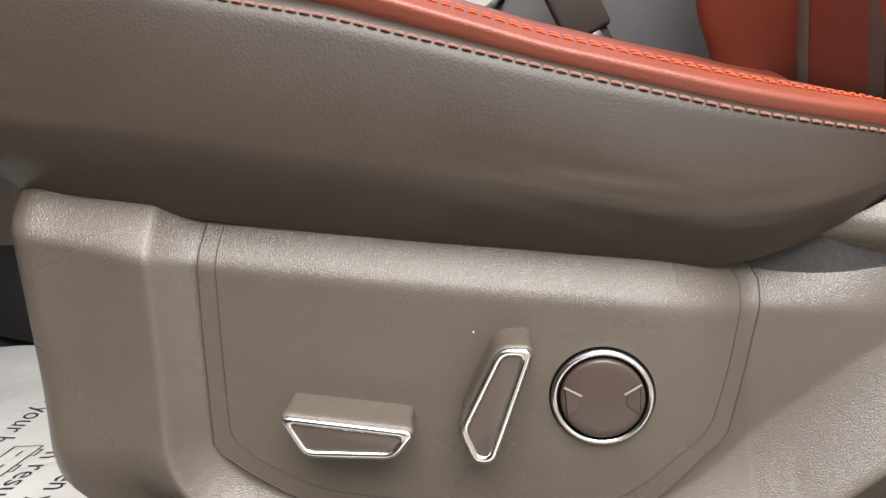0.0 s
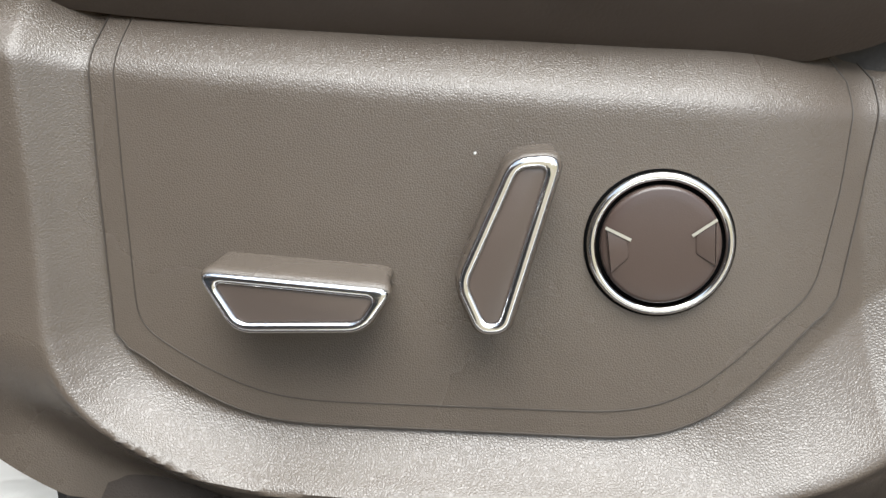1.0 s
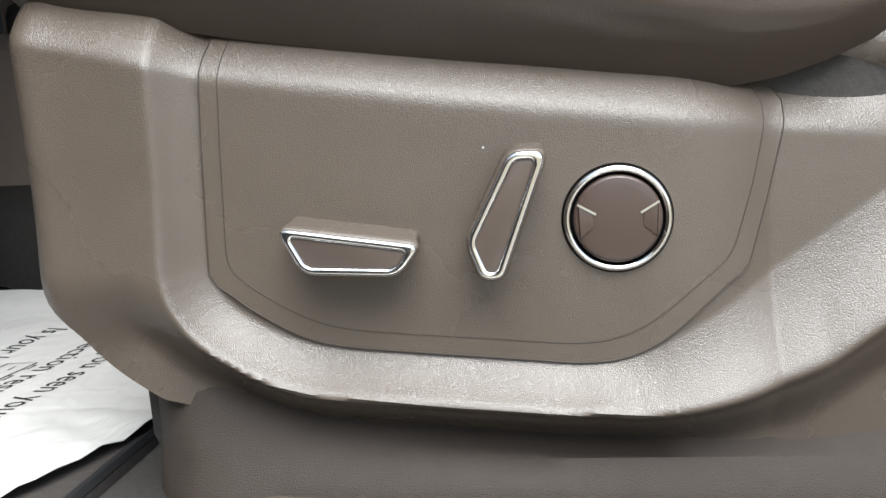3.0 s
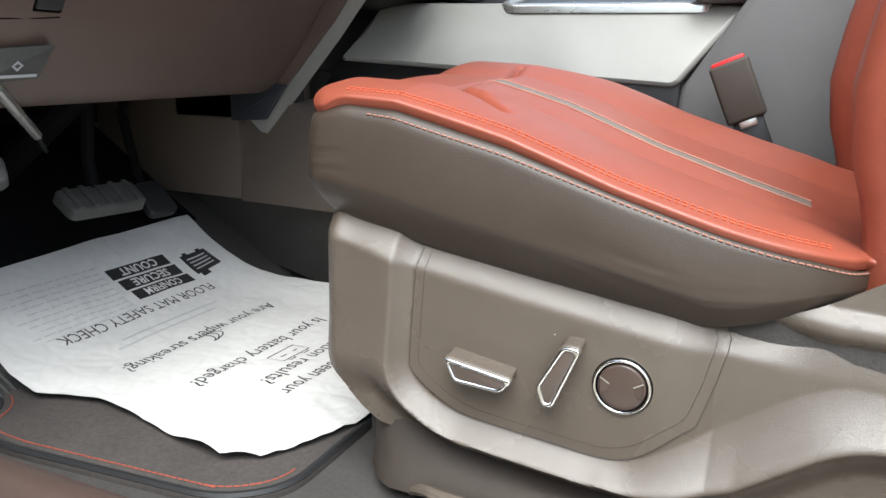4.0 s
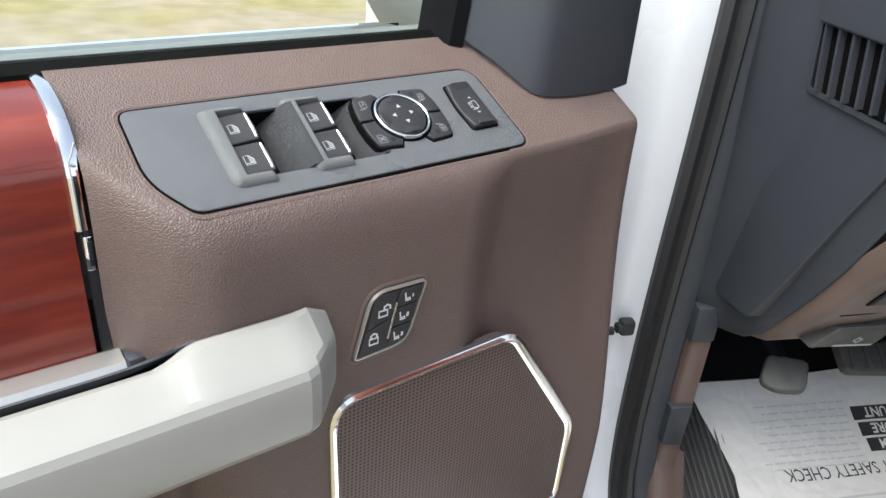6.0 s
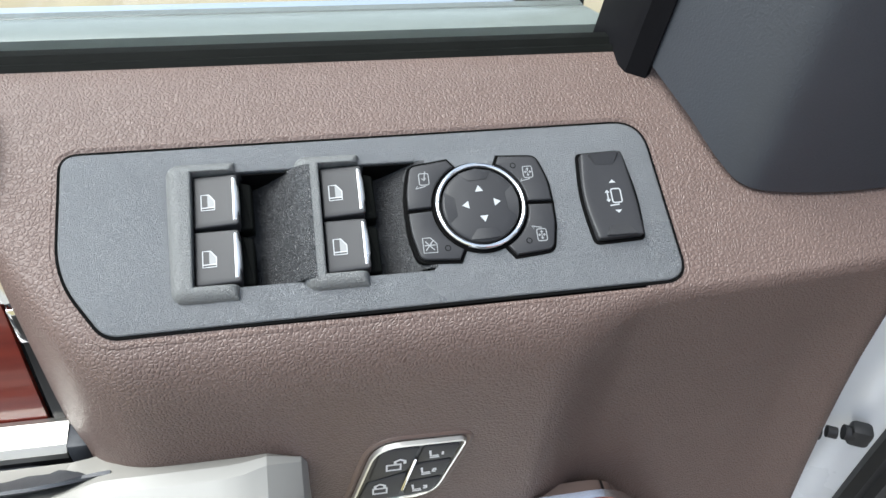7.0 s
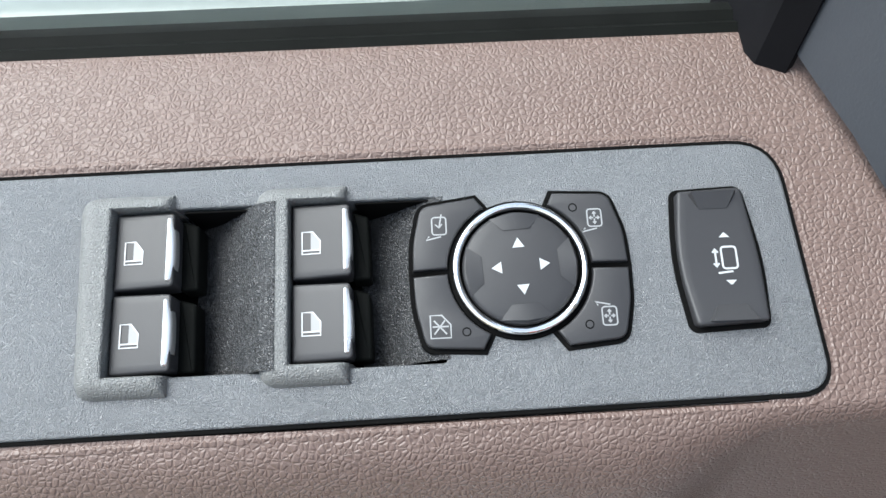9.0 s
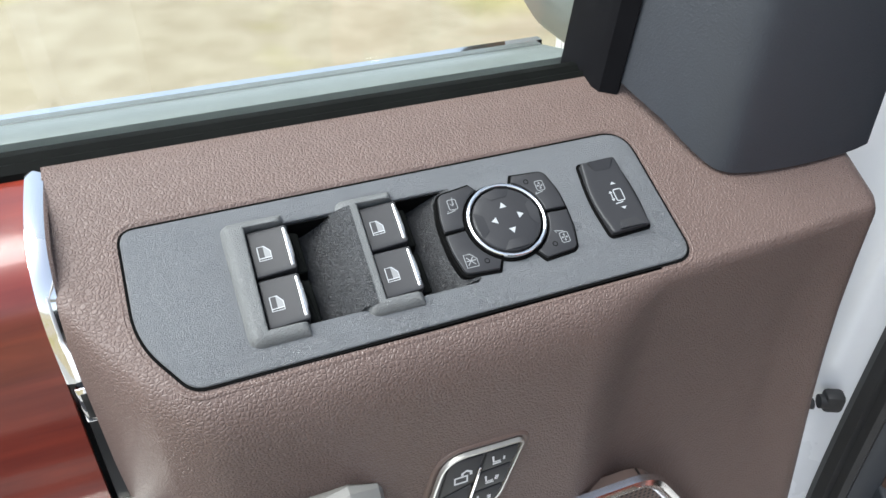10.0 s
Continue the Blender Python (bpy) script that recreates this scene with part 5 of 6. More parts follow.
# Near-black sheet over the carpet paints in the footwell's depth shade.
part("toe_shade_sheet", thick(loft([[(x, y, floor_z(x) + 0.006) for y in (0.285, 0.5, 0.7, 0.88)] for x in (-0.765, -0.80, -0.86, -1.03)]), 0.003), FOOTWELL_SHADE, body, "toe board sheet coloured black for footwell shade")
# Added box keeps out skylight that would enter over the dash.
part("under_dash", box(-1.03, -0.63, 0.20, 0.90, 0.425, 0.57, 0.01), FOOTWELL_SHADE, body)
part("steering_shaft", sweep([(-0.60, 0.60, 0.46), (-0.95, 0.58, 0.20)], disc(0.02, 10)), FOOTWELL_SHADE, body)

brake = thing("brake_pedal", "worn black rubber brake pedal", "pedal", pose(-0.688, 0.606, 0.236, 0, 33, -6))
part("pad", slab(rounded([(-0.024, -0.064), (0.026, -0.062), (0.028, 0.060), (-0.022, 0.064)], 0.012), lambda a, b, h: (a, b, h), -0.012, 0.006, 0.005), PEDAL, brake)
for k in range(5):
    part("tread", box(-0.022, 0.022, -0.052 + 0.024 * k, -0.044 + 0.024 * k, 0.004, 0.009, 0.001), PEDAL, brake)
part("arm", sweep([(-0.01, 0.0, -0.01), (-0.05, 0.0, 0.03), (-0.16, 0.0, 0.26)], disc(0.009, 8)), FOOTWELL_SHADE, brake)
gas = thing("accelerator_pedal", "black rubber accelerator pedal", "pedal", pose(-0.765, 0.785, 0.200, 0, 46, -4))
part("pad", slab(rounded([(-0.034, -0.026), (0.034, -0.030), (0.034, 0.030), (-0.034, 0.026)], 0.014), lambda a, b, h: (a, b, h), -0.01, 0.005, 0.004), RUBBER, gas)
part("arm", sweep([(-0.04, 0, -0.01), (-0.15, 0, 0.05), (-0.2, 0, 0.2)], disc(0.008, 8)), FOOTWELL_SHADE, gas)
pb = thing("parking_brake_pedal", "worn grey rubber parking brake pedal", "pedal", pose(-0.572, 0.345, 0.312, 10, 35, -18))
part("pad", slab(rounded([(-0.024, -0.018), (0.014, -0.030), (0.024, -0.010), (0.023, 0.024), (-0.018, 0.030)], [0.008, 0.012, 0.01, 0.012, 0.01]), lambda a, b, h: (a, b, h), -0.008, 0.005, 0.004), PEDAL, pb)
part("arm", sweep([(-0.01, 0.0, -0.006), (-0.06, -0.02, 0.0), (-0.12, -0.03, 0.10)], disc(0.010, 8)), FOOTWELL_SHADE, pb)
rod = thing("parking_brake_rod", "bare metal parking brake release rod under the dash", "rod", pose(0, 0, 0))
part("rod", sweep([(-0.515, 0.336, 0.404), (-0.613, 0.452, 0.342)], disc(0.0062, 10)), SATIN, rod)
part("cable", sweep([(-0.613, 0.452, 0.342), (-0.66, 0.50, 0.315)], disc(0.003, 8)), BLACK, rod)


# ---- floor mat and paper ----
floormat = thing("floor_mat", "dark carpet floor mat with orange edge stitching", "floor mat", pose(0, 0, 0))
FM = rounded([(-0.640, 0.372), (-0.585, 0.345), (-0.562, 0.292), (-0.500, 0.284), (-0.235, 0.304), (-0.185, 0.350), (-0.185, 0.60), (-0.30, 0.86), (-0.64, 0.86)], [0.01, 0.02, 0.03, 0.05, 0.04, 0.04, 0.05, 0.05, 0.02], 6)
part("carpet_pad", slab(FM, lambda a, b, h: (a, b, 0.030 + h + 0.25 * max(-0.60 - a, 0)), 0.0, 0.010, 0.005), FLOORMAT, floormat)
line = [Vector((a, b, 0.0403)) for a, b in grown(FM, -0.016)]
pts = [p for p in line if p.y < 0.5 and p.x > -0.60]
part("binding", sweep([Vector((a, b, 0.038)) for a, b in grown(FM, -0.004)], disc(0.0042, 6), closed=True), RUBBER, floormat)
part("stitching", stitches(smooth_path(pts, 3), 0.0075, 0.0062, 0.0008, Vector((0, 0, 0.0004))), MAT_STITCH, floormat, "orange stitched edge line", kind="stuff")

ribs = thing("footrest_pad", "black ribbed rubber footrest beside the mat", "footrest", pose(0, 0, 0))
rows = [[(x, y, floor_z(x) + 0.0015) for y in (0.282, 0.34, 0.403)] for x in (-0.585, -0.60, -0.64, -0.70, -0.78, -0.88)]
part("backing", thick(loft(rows), 0.002), FOOTREST, ribs)
for k in range(13):
    y = 0.287 + 0.0095 * k
    pth = [(x, y - 0.25 * max(-0.62 - x, 0) * 0.2, floor_z(x) + 0.005) for x in (-0.588, -0.60, -0.64, -0.70, -0.78, -0.88)]
    part("rib", sweep(pth, [(-0.0032, -0.006), (-0.0028, 0.002), (0, 0.0036), (0.0028, 0.002), (0.0032, -0.006)]), FOOTREST, ribs)

paper = thing("paper_floor_cover", "creased white printed paper floor mat on the carpet", "paper mat", pose(0, 0, 0))
YL = [(-0.772, 0.350), (-0.72, 0.363), (-0.673, 0.381), (-0.635, 0.384), (-0.605, 0.376), (-0.56, 0.372), (-0.532, 0.388), (-0.488, 0.398), (-0.412, 0.387), (-0.336, 0.367), (-0.275, 0.357), (-0.238, 0.381), (-0.210, 0.430), (-0.188, 0.50)]
YR = [(-0.772, 0.866), (-0.72, 0.862), (-0.68, 0.858), (-0.64, 0.857), (-0.60, 0.860), (-0.53, 0.882), (-0.4, 0.89), (-0.188, 0.82)]
PZ = [(-0.78, 0.163), (-0.74, 0.136), (-0.70, 0.106), (-0.66, 0.082), (-0.62, 0.066), (-0.57, 0.055), (-0.50, 0.0485), (-0.18, 0.0465)]


def paper_z(x, y):
    z = 0.5 * (interp(x - 0.012, PZ) + interp(x + 0.012, PZ))
    z += 0.0035 * noise.noise(Vector((x * 9, y * 7, 3.1))) + 0.0016 * noise.noise(Vector((x * 26, y * 22, 7.7)))
    d = y - interp(x, YL)
    crumple = ease((x + 0.50) / 0.2) * ease((0.22 - d) / 0.2)
    z += 0.009 * crumple * abs(noise.noise(Vector((x * 22 + y * 14, y * 30, 1.3))))
    z += 0.003 * ease((0.05 - d) / 0.05) * math.sin(x * 38)
    r = interp(x, YR) - y
    z += 0.012 * ease((0.10 - r) / 0.1) * ease((x + 0.75) / 0.1)
    return max(z, 0.0415) + 0.006 * ease((y - 0.86) / 0.08)


rows = []
for i in range(121):
    x = -0.772 + 0.584 * i / 120
    a, b = interp(x, YL), interp(x, YR)
    row = []
    for j in range(91):
        xx, yy = x + 0.017 * (1 - j / 90) * ease((-0.70 - x) / 0.07), a + (b - a) * j / 90
        row.append((xx, yy, paper_z(xx, yy)))
    rows.append(row)
part("sheet", thick(loft(rows), 0.0003), PAPER, paper, sharp=80)


def text_mesh(body_, size, x, y, mat, bold=0.0, wide=1.0):
    """Words lying on the paper: they read from inboard to outboard, heads towards the seat."""
    cu = bpy.data.curves.new("words", "FONT")
    cu.body, cu.size, cu.resolution_u, cu.offset = body_, size, 2, bold
    tmp = bpy.data.objects.new("words", cu)
    me = bpy.data.meshes.new_from_object(tmp)
    bpy.data.objects.remove(tmp)
    bm = bmesh.new()
    bm.from_mesh(me)
    bpy.data.meshes.remove(me)
    width = max((v.co.x for v in bm.verts), default=0)
    bmesh.ops.subdivide_edges(bm, edges=[e for e in bm.edges if e.calc_length() > 0.02], cuts=2)
    for v in bm.verts:
        px_, py_ = x + v.co.y, y - v.co.x * wide
        v.co = (px_, py_, paper_z(px_, py_) + 0.0007)
    ob = part("print", bm, mat, paper)
    return width


def fit_words(body_, size, x, y0, y1, mat, bold=0.0):
    cu = bpy.data.curves.new("words", "FONT")
    cu.body, cu.size = body_, size
    tmp = bpy.data.objects.new("words", cu)
    me = bpy.data.meshes.new_from_object(tmp)
    w = max(v.co.x for v in me.vertices)
    bpy.data.objects.remove(tmp)
    bpy.data.meshes.remove(me)
    text_mesh(body_, size, x, y0, mat, bold, (y0 - y1) / w)


def bar_print(x0, x1, y0, y1, mat, lift=0.0005, n=8):
    rows_ = [[(x0 + (x1 - x0) * i / 3, y0 + (y1 - y0) * j / n, paper_z(x0 + (x1 - x0) * i / 3, y0 + (y1 - y0) * j / n) + lift) for j in range(n + 1)] for i in range(4)]
    part("print", loft(rows_), mat, paper)


fit_words("FLOOR MAT SAFETY CHECK", 0.026, -0.637, 0.760, 0.466, INK)
fit_words("Are your wipers streaking?", 0.031, -0.528, 0.772, 0.470, INK)
fit_words("Is your battery charged?", 0.031, -0.424, 0.758, 0.476, INK)
fit_words("Have you seen your", 0.031, -0.312, 0.735, 0.505, INK)
fit_words("inspection results?", 0.031, -0.352, 0.750, 0.520, INK)
for k, word in enumerate(("CONFIRM", "SECURE", "COUNT")):
    x0 = -0.6705 - 0.0215 * k
    bar_print(x0, x0 + 0.0185, 0.628 - 0.004 * k, 0.748 - 0.004 * k, INK)
    fit_words(word, 0.0185, x0 + 0.0028, 0.725 - 0.004 * k, 0.650 - 0.004 * k, PAPER, 0.0004)
bar_print(-0.700, -0.660, 0.764, 0.822, INK)
bar_print(-0.704, -0.698, 0.772, 0.782, INK)
bar_print(-0.704, -0.698, 0.804, 0.814, INK)
bar_print(-0.660, -0.652, 0.770, 0.788, INK)
for k in range(4):
    bar_print(-0.692 + 0.007 * k, -0.6895 + 0.007 * k, 0.772, 0.814, INK_S, 0.0009)
rnd = random.Random(4)
for k in range(10):
    x0 = -0.722 + 0.0092 * k
    y, end = 0.610, 0.452 + 0.012 * math.sin(k * 2.1)
    while y > end:
        w = rnd.uniform(0.008, 0.022)
        bar_print(x0, x0 + 0.0020, max(y - w, end), y, INK_S, 0.0005, 3)
        y -= w + 0.004
for k, (a, b) in enumerate(((0.53, 0.72), (0.51, 0.70))):
    bar_print(-0.590 + 0.016 * k, -0.586 + 0.016 * k, a, b, INK_S)


def paper_mark(u, v, h):
    return (u, v, paper_z(u, v) + 0.0006)


part("print", ribbon([[(-0.505 + 0.014 * math.cos(a), 0.600 + r * math.sin(a)) for a in (0.2, 0.6, 1.0, 1.4, 1.8, 2.2, 2.6)] for r in (0.014, 0.024, 0.034)], 0.0022, paper_mark, 0), INK, paper)
part("print", ribbon([[(-0.392, 0.59), (-0.392, 0.65), (-0.365, 0.65), (-0.365, 0.59), (-0.392, 0.59)], [(-0.365, 0.60), (-0.360, 0.60), (-0.360, 0.612), (-0.365, 0.612)], [(-0.365, 0.63), (-0.360, 0.63), (-0.360, 0.642), (-0.365, 0.642)], [(-0.378, 0.602), (-0.378, 0.615)], [(-0.378, 0.630), (-0.378, 0.640)]], 0.0020, paper_mark, 0), INK, paper)


# ---- dashboard ----
dash = thing("dashboard", "brown lower dashboard with headlamp switch and storage slot", "dashboard", pose(0, 0, 0))
DX = [(0.380, -0.560), (0.388, -0.540), (0.400, -0.525), (0.440, -0.492), (0.467, -0.470), (0.490, -0.456), (0.520, -0.438), (0.550, -0.414), (0.580, -0.3925), (0.605, -0.3850), (0.635, -0.3830), (0.655, -0.3835), (0.665, -0.388), (0.672, -0.42)]


def dash_x(y, z):
    return interp(z, DX) - 0.09 * max(y - 0.34, 0) + (0.03 * ((0.275 - y) / 0.013) ** 2 * -1 if y < 0.275 else 0)


rows = []
for k in range(49):
    y = 0.262 + 0.62 * (k / 48) ** 1.15
    row = [(-0.80, y, 0.392), (-0.60, y, 0.384)]
    for j in range(40):
        z = 0.380 + 0.292 * j / 39
        row.append((dash_x(y, z), y, z))
    row.append((-0.60, y, 0.675))
    rows.append(row)
bm = bmesh.new()
vs = [[bm.verts.new(p) for p in r] for r in rows]
for r0, r1 in zip(vs, vs[1:]):
    for i in range(len(r0) - 1):
        c = (r0[i].co + r1[i + 1].co) / 2
        if 0.556 < c.y < 0.755 and 0.560 < c.z < 0.602:
            continue
        bm.faces.new((r0[i], r0[i + 1], r1[i + 1], r1[i]))
part("knee_panel", bm, DASH, dash, "brown grained knee panel", sharp=70)
part("storage_slot", box(-0.56, -0.432, 0.545, 0.765, 0.548, 0.560, 0.006, 3), BLACK, dash)
part("slot_back", box(-0.57, -0.52, 0.545, 0.765, 0.550, 0.62, 0.003), BLACK, dash)
for y in (0.545, 0.753):
    part("slot_end", box(-0.56, -0.445, y, y + 0.012, 0.550, 0.612, 0.002), BLACK, dash)
part("slot_roof", box(-0.56, -0.448, 0.55, 0.76, 0.600, 0.612, 0.004), BLACK, dash)
part("slot_lip", sweep(smooth_path([(-0.440, 0.552, 0.600), (-0.432, 0.549, 0.572), (-0.424, 0.560, 0.5575), (-0.422, 0.65, 0.5555), (-0.424, 0.74, 0.5575), (-0.438, 0.757, 0.575), (-0.446, 0.757, 0.600)], 5), disc(0.0055, 8)), BLACK, dash)
part("slot_surround", sweep([(dash_x(a, b) - 0.001, a, b) for a, b in rounded([(0.551, 0.556), (0.760, 0.556), (0.764, 0.606), (0.553, 0.606)], 0.010, 5)], disc(0.0042, 8), up=(1, 0, 0), closed=True), DASH, dash)
part("slot_latch", box(-0.440, -0.430, 0.742, 0.752, 0.566, 0.600, 0.002), SLATE, dash)


def on_dash(y, z, h):
    return (dash_x(y, z) + h * 0.9, y, z + 0.15 * h)


# headlamp switch
part("lamp_recess", sweep([on_dash(a, b, 0.0005) for a, b in rounded([(0.290, 0.568), (0.300, 0.622), (0.412, 0.642), (0.420, 0.596), (0.400, 0.566)], 0.02, 5)], disc(0.0035, 8), up=(1, 0, 0), closed=True), DASH, dash)
plate = part("headlamp_switch", slab(rounded([(0.296, 0.577), (0.310, 0.623), (0.412, 0.637), (0.411, 0.600), (0.398, 0.576)], [0.006, 0.02, 0.006, 0.02, 0.02], 6), on_dash, -0.004, 0.004, 0.002), KEY, dash, "black headlamp switch with chrome dial")
HC = (0.3640, 0.6055)
part("dial", sweep([on_dash(*HC, 0.0), on_dash(*HC, 0.013)], disc(0.0235, 40), up=(0, 0, 1)), KEY, plate)
part("dial_chrome", sweep([on_dash(a, b, 0.0125) for a, b in circle(*HC, 0.0245, 40)], disc(0.0034, 8), up=(1, 0, 0), closed=True), CHROME, plate)
part("dial_skirt", sweep([on_dash(a, b, 0.006) for a, b in circle(*HC, 0.0262, 40)], disc(0.0026, 8), up=(1, 0, 0), closed=True), BLACK, plate)
part("icon", ribbon([[(0.366, 0.612), (0.373, 0.612)], [(0.366, 0.615), (0.373, 0.615)], [(0.352, 0.613), (0.358, 0.613), (0.358, 0.617)], [(0.362, 0.598), (0.368, 0.598)], [(0.362, 0.601), (0.368, 0.601)]], 0.0013, lambda a, b, h: on_dash(a, b, 0.0140), 0), ICON, plate)
for z in (0.609, 0.590):
    part("button", slab(rounded([(0.305, z - 0.006), (0.328, z - 0.006), (0.328, z + 0.007), (0.307, z + 0.007)], 0.002), on_dash, 0.001, 0.0052, 0.0008), KEY, plate)
    part("icon", ribbon([[(0.313, z), (0.320, z)], [(0.314, z + 0.0025), (0.319, z + 0.0025)]], 0.0012, lambda a, b, h: on_dash(a, b, 0.0056), 0), ICON, plate)
part("button", slab(rounded([(0.396, 0.606), (0.407, 0.610), (0.407, 0.628), (0.397, 0.626)], 0.002), on_dash, 0.001, 0.0052, 0.0008), KEY, plate)

# rocker keys and hood release
for y0, y1, z0, z1 in ((0.304, 0.332, 0.4885, 0.5215), (0.347, 0.378, 0.4790, 0.5240)):
    part("rocker_frame", slab(rounded([(y0 - 0.002, z0 - 0.002), (y1 + 0.002, z0 - 0.002), (y1 + 0.002, z1 + 0.002), (y0 - 0.002, z1 + 0.002)], 0.003), on_dash, -0.002, 0.0012, 0.0005), GAP, dash)
    part("rocker_key", slab(rounded([(y0, z0), (y1, z0), (y1, z1), (y0, z1)], 0.003), on_dash, -0.001, 0.005, 0.0015), KEY, dash)
part("icon", ribbon([[(0.315, 0.503), (0.321, 0.503)], [(0.315, 0.507), (0.321, 0.507)], [(0.3625, 0.511), (0.3625, 0.515)], [(0.3605, 0.500), (0.3645, 0.500)], [(0.3625, 0.488), (0.3625, 0.492)]], 0.0016, lambda a, b, h: on_dash(a, b, 0.0056), 0), ICON, dash)
part("panel_line", sweep([on_dash(a, b, 0.0) for a, b in ((0.291, 0.467), (0.32, 0.469), (0.36, 0.4715), (0.380, 0.4735))], disc(0.0007, 6), up=(1, 0, 0)), GAP, dash)
part("hood_release", slab(rounded([(0.296, 0.406), (0.365, 0.413), (0.381, 0.447), (0.312, 0.441)], 0.003), lambda y, z, h: (-0.495 + 0.30 * (z - 0.41) + h - 0.25 * max(0.33 - y, 0), y, z), -0.03, 0.006, 0.003), PEDAL, dash, "grey brake release handle with printed symbol")
part("icon", ribbon([[(0.316, 0.4145), (0.360, 0.4165)], [(0.338, 0.4215 ), (0.343, 0.4260), (0.338, 0.4290), (0.333, 0.4250), (0.338, 0.4215)]], 0.0030, lambda y, z, h: (-0.4878 + 0.30 * (z - 0.41) - 0.25 * max(0.33 - y, 0), y, z), 0), ICON, dash)

# end cap with air vent
cap_prof = [(-0.612, 0.214), (-0.590, 0.222), (-0.560, 0.234), (-0.52, 0.240), (-0.475, 0.247), (-0.44, 0.254), (-0.41, 0.262)]
rows = []
for k in range(21):
    z = 0.372 + 0.53 * k / 20
    lim = interp(z, [(0.37, -0.575), (0.388, -0.545), (0.467, -0.490), (0.52, -0.458), (0.58, -0.428), (0.63, -0.412), (0.70, -0.40), (0.95, -0.42)])
    row = []
    for x, y in cap_prof:
        t = (x + 0.612) / 0.202
        xx = -0.612 + (lim + 0.612) * t
        row.append((xx, y - 0.002 + 0.012 * ease((0.42 - z) / 0.05), z))
    row.append((row[-1][0] - 0.004, row[-1][1] + 0.02, z))
    rows.append(row)
part("end_cap", loft(rows), SLATE, dash, "slate grey dashboard end cap", sharp=60)
VENT = rounded([(-0.541, 0.679), (-0.438, 0.673), (-0.402, 0.722), (-0.392, 0.80), (-0.556, 0.80)], [0.004, 0.006, 0.012, 0.01, 0.01], 4)


def on_cap(a, b, h):
    return (a, 0.232 + 0.12 * (a + 0.566) - h, b)


part("cap_panel", slab(rounded([(-0.592, 0.425), (-0.532, 0.425), (-0.500, 0.490), (-0.458, 0.585), (-0.431, 0.643), (-0.407, 0.697), (-0.394, 0.726), (-0.384, 0.88), (-0.602, 0.88)], [0.01, 0.01, 0, 0, 0, 0.01, 0.015, 0, 0], 4), on_cap, -0.030, 0.0, 0.0022), SLATE, dash)
part("vent_well", slab(VENT, on_cap, -0.002, 0.0015, 0.0006), GAP, dash)
for k in range(8):
    x = -0.530 + 0.0165 * k
    z0 = 0.678 if x < -0.44 else 0.678 + 1.3 * (x + 0.44)
    part("vent_slat", sweep([on_cap(x, z0, 0.0030), on_cap(x - 0.020, 0.80, 0.0030)], [(-0.0016, -0.005), (0.0016, -0.005), (0.0016, 0.0035), (-0.0016, 0.0035)], up=(0, 1, 0)), SLATE, dash)
part("vent_frame", sweep([on_cap(a, b, 0.002) for a, b in grown(VENT, 0.002)], [(-0.0026, -0.002), (-0.0022, 0.0026), (0.0010, 0.0034), (0.0026, -0.002)], up=(0, 1, 0), closed=True), SLATE, dash)
part("vent_cover", slab(rounded([(-0.546, 0.738), (-0.412, 0.733), (-0.396, 0.79), (-0.392, 0.88), (-0.565, 0.88)], [0.004, 0.008, 0.02, 0.01, 0.01], 4), on_cap, 0.003, 0.012, 0.003), SLATE, dash)

# champagne instrument surround with small key
part("instrument_surround", slab(rounded([(0.2640, 0.666), (0.2760, 0.6600), (0.3927, 0.6610), (0.4200, 0.678), (0.4220, 0.752), (0.42, 0.90), (0.300, 0.90), (0.2720, 0.715)], [0.004, 0.006, 0.012, 0.012, 0.02, 0.01, 0.01, 0.02]), lambda y, z, h: (-0.392 + h - 0.10 * max(z - 0.70, 0), y, z), -0.05, 0.010, 0.008, holes=[rounded([(0.314, 0.674), (0.372, 0.676), (0.379, 0.698), (0.320, 0.696)], 0.003, 3), rounded([(0.314, 0.729), (0.395, 0.732), (0.395, 0.80), (0.32, 0.80)], 0.004, 3)]), CHAMPAGNE, dash, "champagne silver instrument surround")
part("trailer_key", slab(rounded([(0.314, 0.674), (0.372, 0.676), (0.379, 0.698), (0.320, 0.696)], 0.003, 3), lambda y, z, h: (-0.392 + h, y, z), -0.04, 0.004, 0.002), KEY, dash)
part("icon", ribbon([[(0.336, 0.682), (0.344, 0.682), (0.344, 0.687), (0.338, 0.687)], [(0.352, 0.684), (0.360, 0.684), (0.360, 0.689), (0.354, 0.689)]], 0.0018, lambda y, z, h: (-0.3876, y, z), 0), ICON, dash)
part("screen", slab(rounded([(0.312, 0.727), (0.397, 0.730), (0.397, 0.80), (0.31, 0.80)], 0.003, 3), lambda y, z, h: (-0.400 + h - 0.1 * (z - 0.70), y, z), -0.01, 0.0, 0.001), BLACK, dash)
part("upper_dash", box(-0.80, -0.41, 0.27, 1.60, 0.674, 0.90, 0.03, 4), DASH, dash)
# steering column shroud and wheel
rows = []
for k in range(13):
    t = k / 12
    x = -0.50 + 0.21 * t
    w = 0.115 - 0.035 * t
    cz_ = 0.715 + 0.03 * t
    rows.append([(x, 0.655 + w * math.cos(a) * (1.0 if math.sin(a) > -0.4 else 0.86), cz_ + (0.145 - 0.06 * t) * math.sin(a)) for a in [2 * math.pi * q / 20 + 0.16 for q in range(20)]])
part("column_shroud", loft(rows, closed=True, caps=True), DASH, dash, "brown steering column shroud", sharp=50)
wheel = thing("steering_wheel", "brown leather steering wheel with silver spoke", "steering wheel", pose(-0.222, 0.655, 0.838, 0, 68, 0))
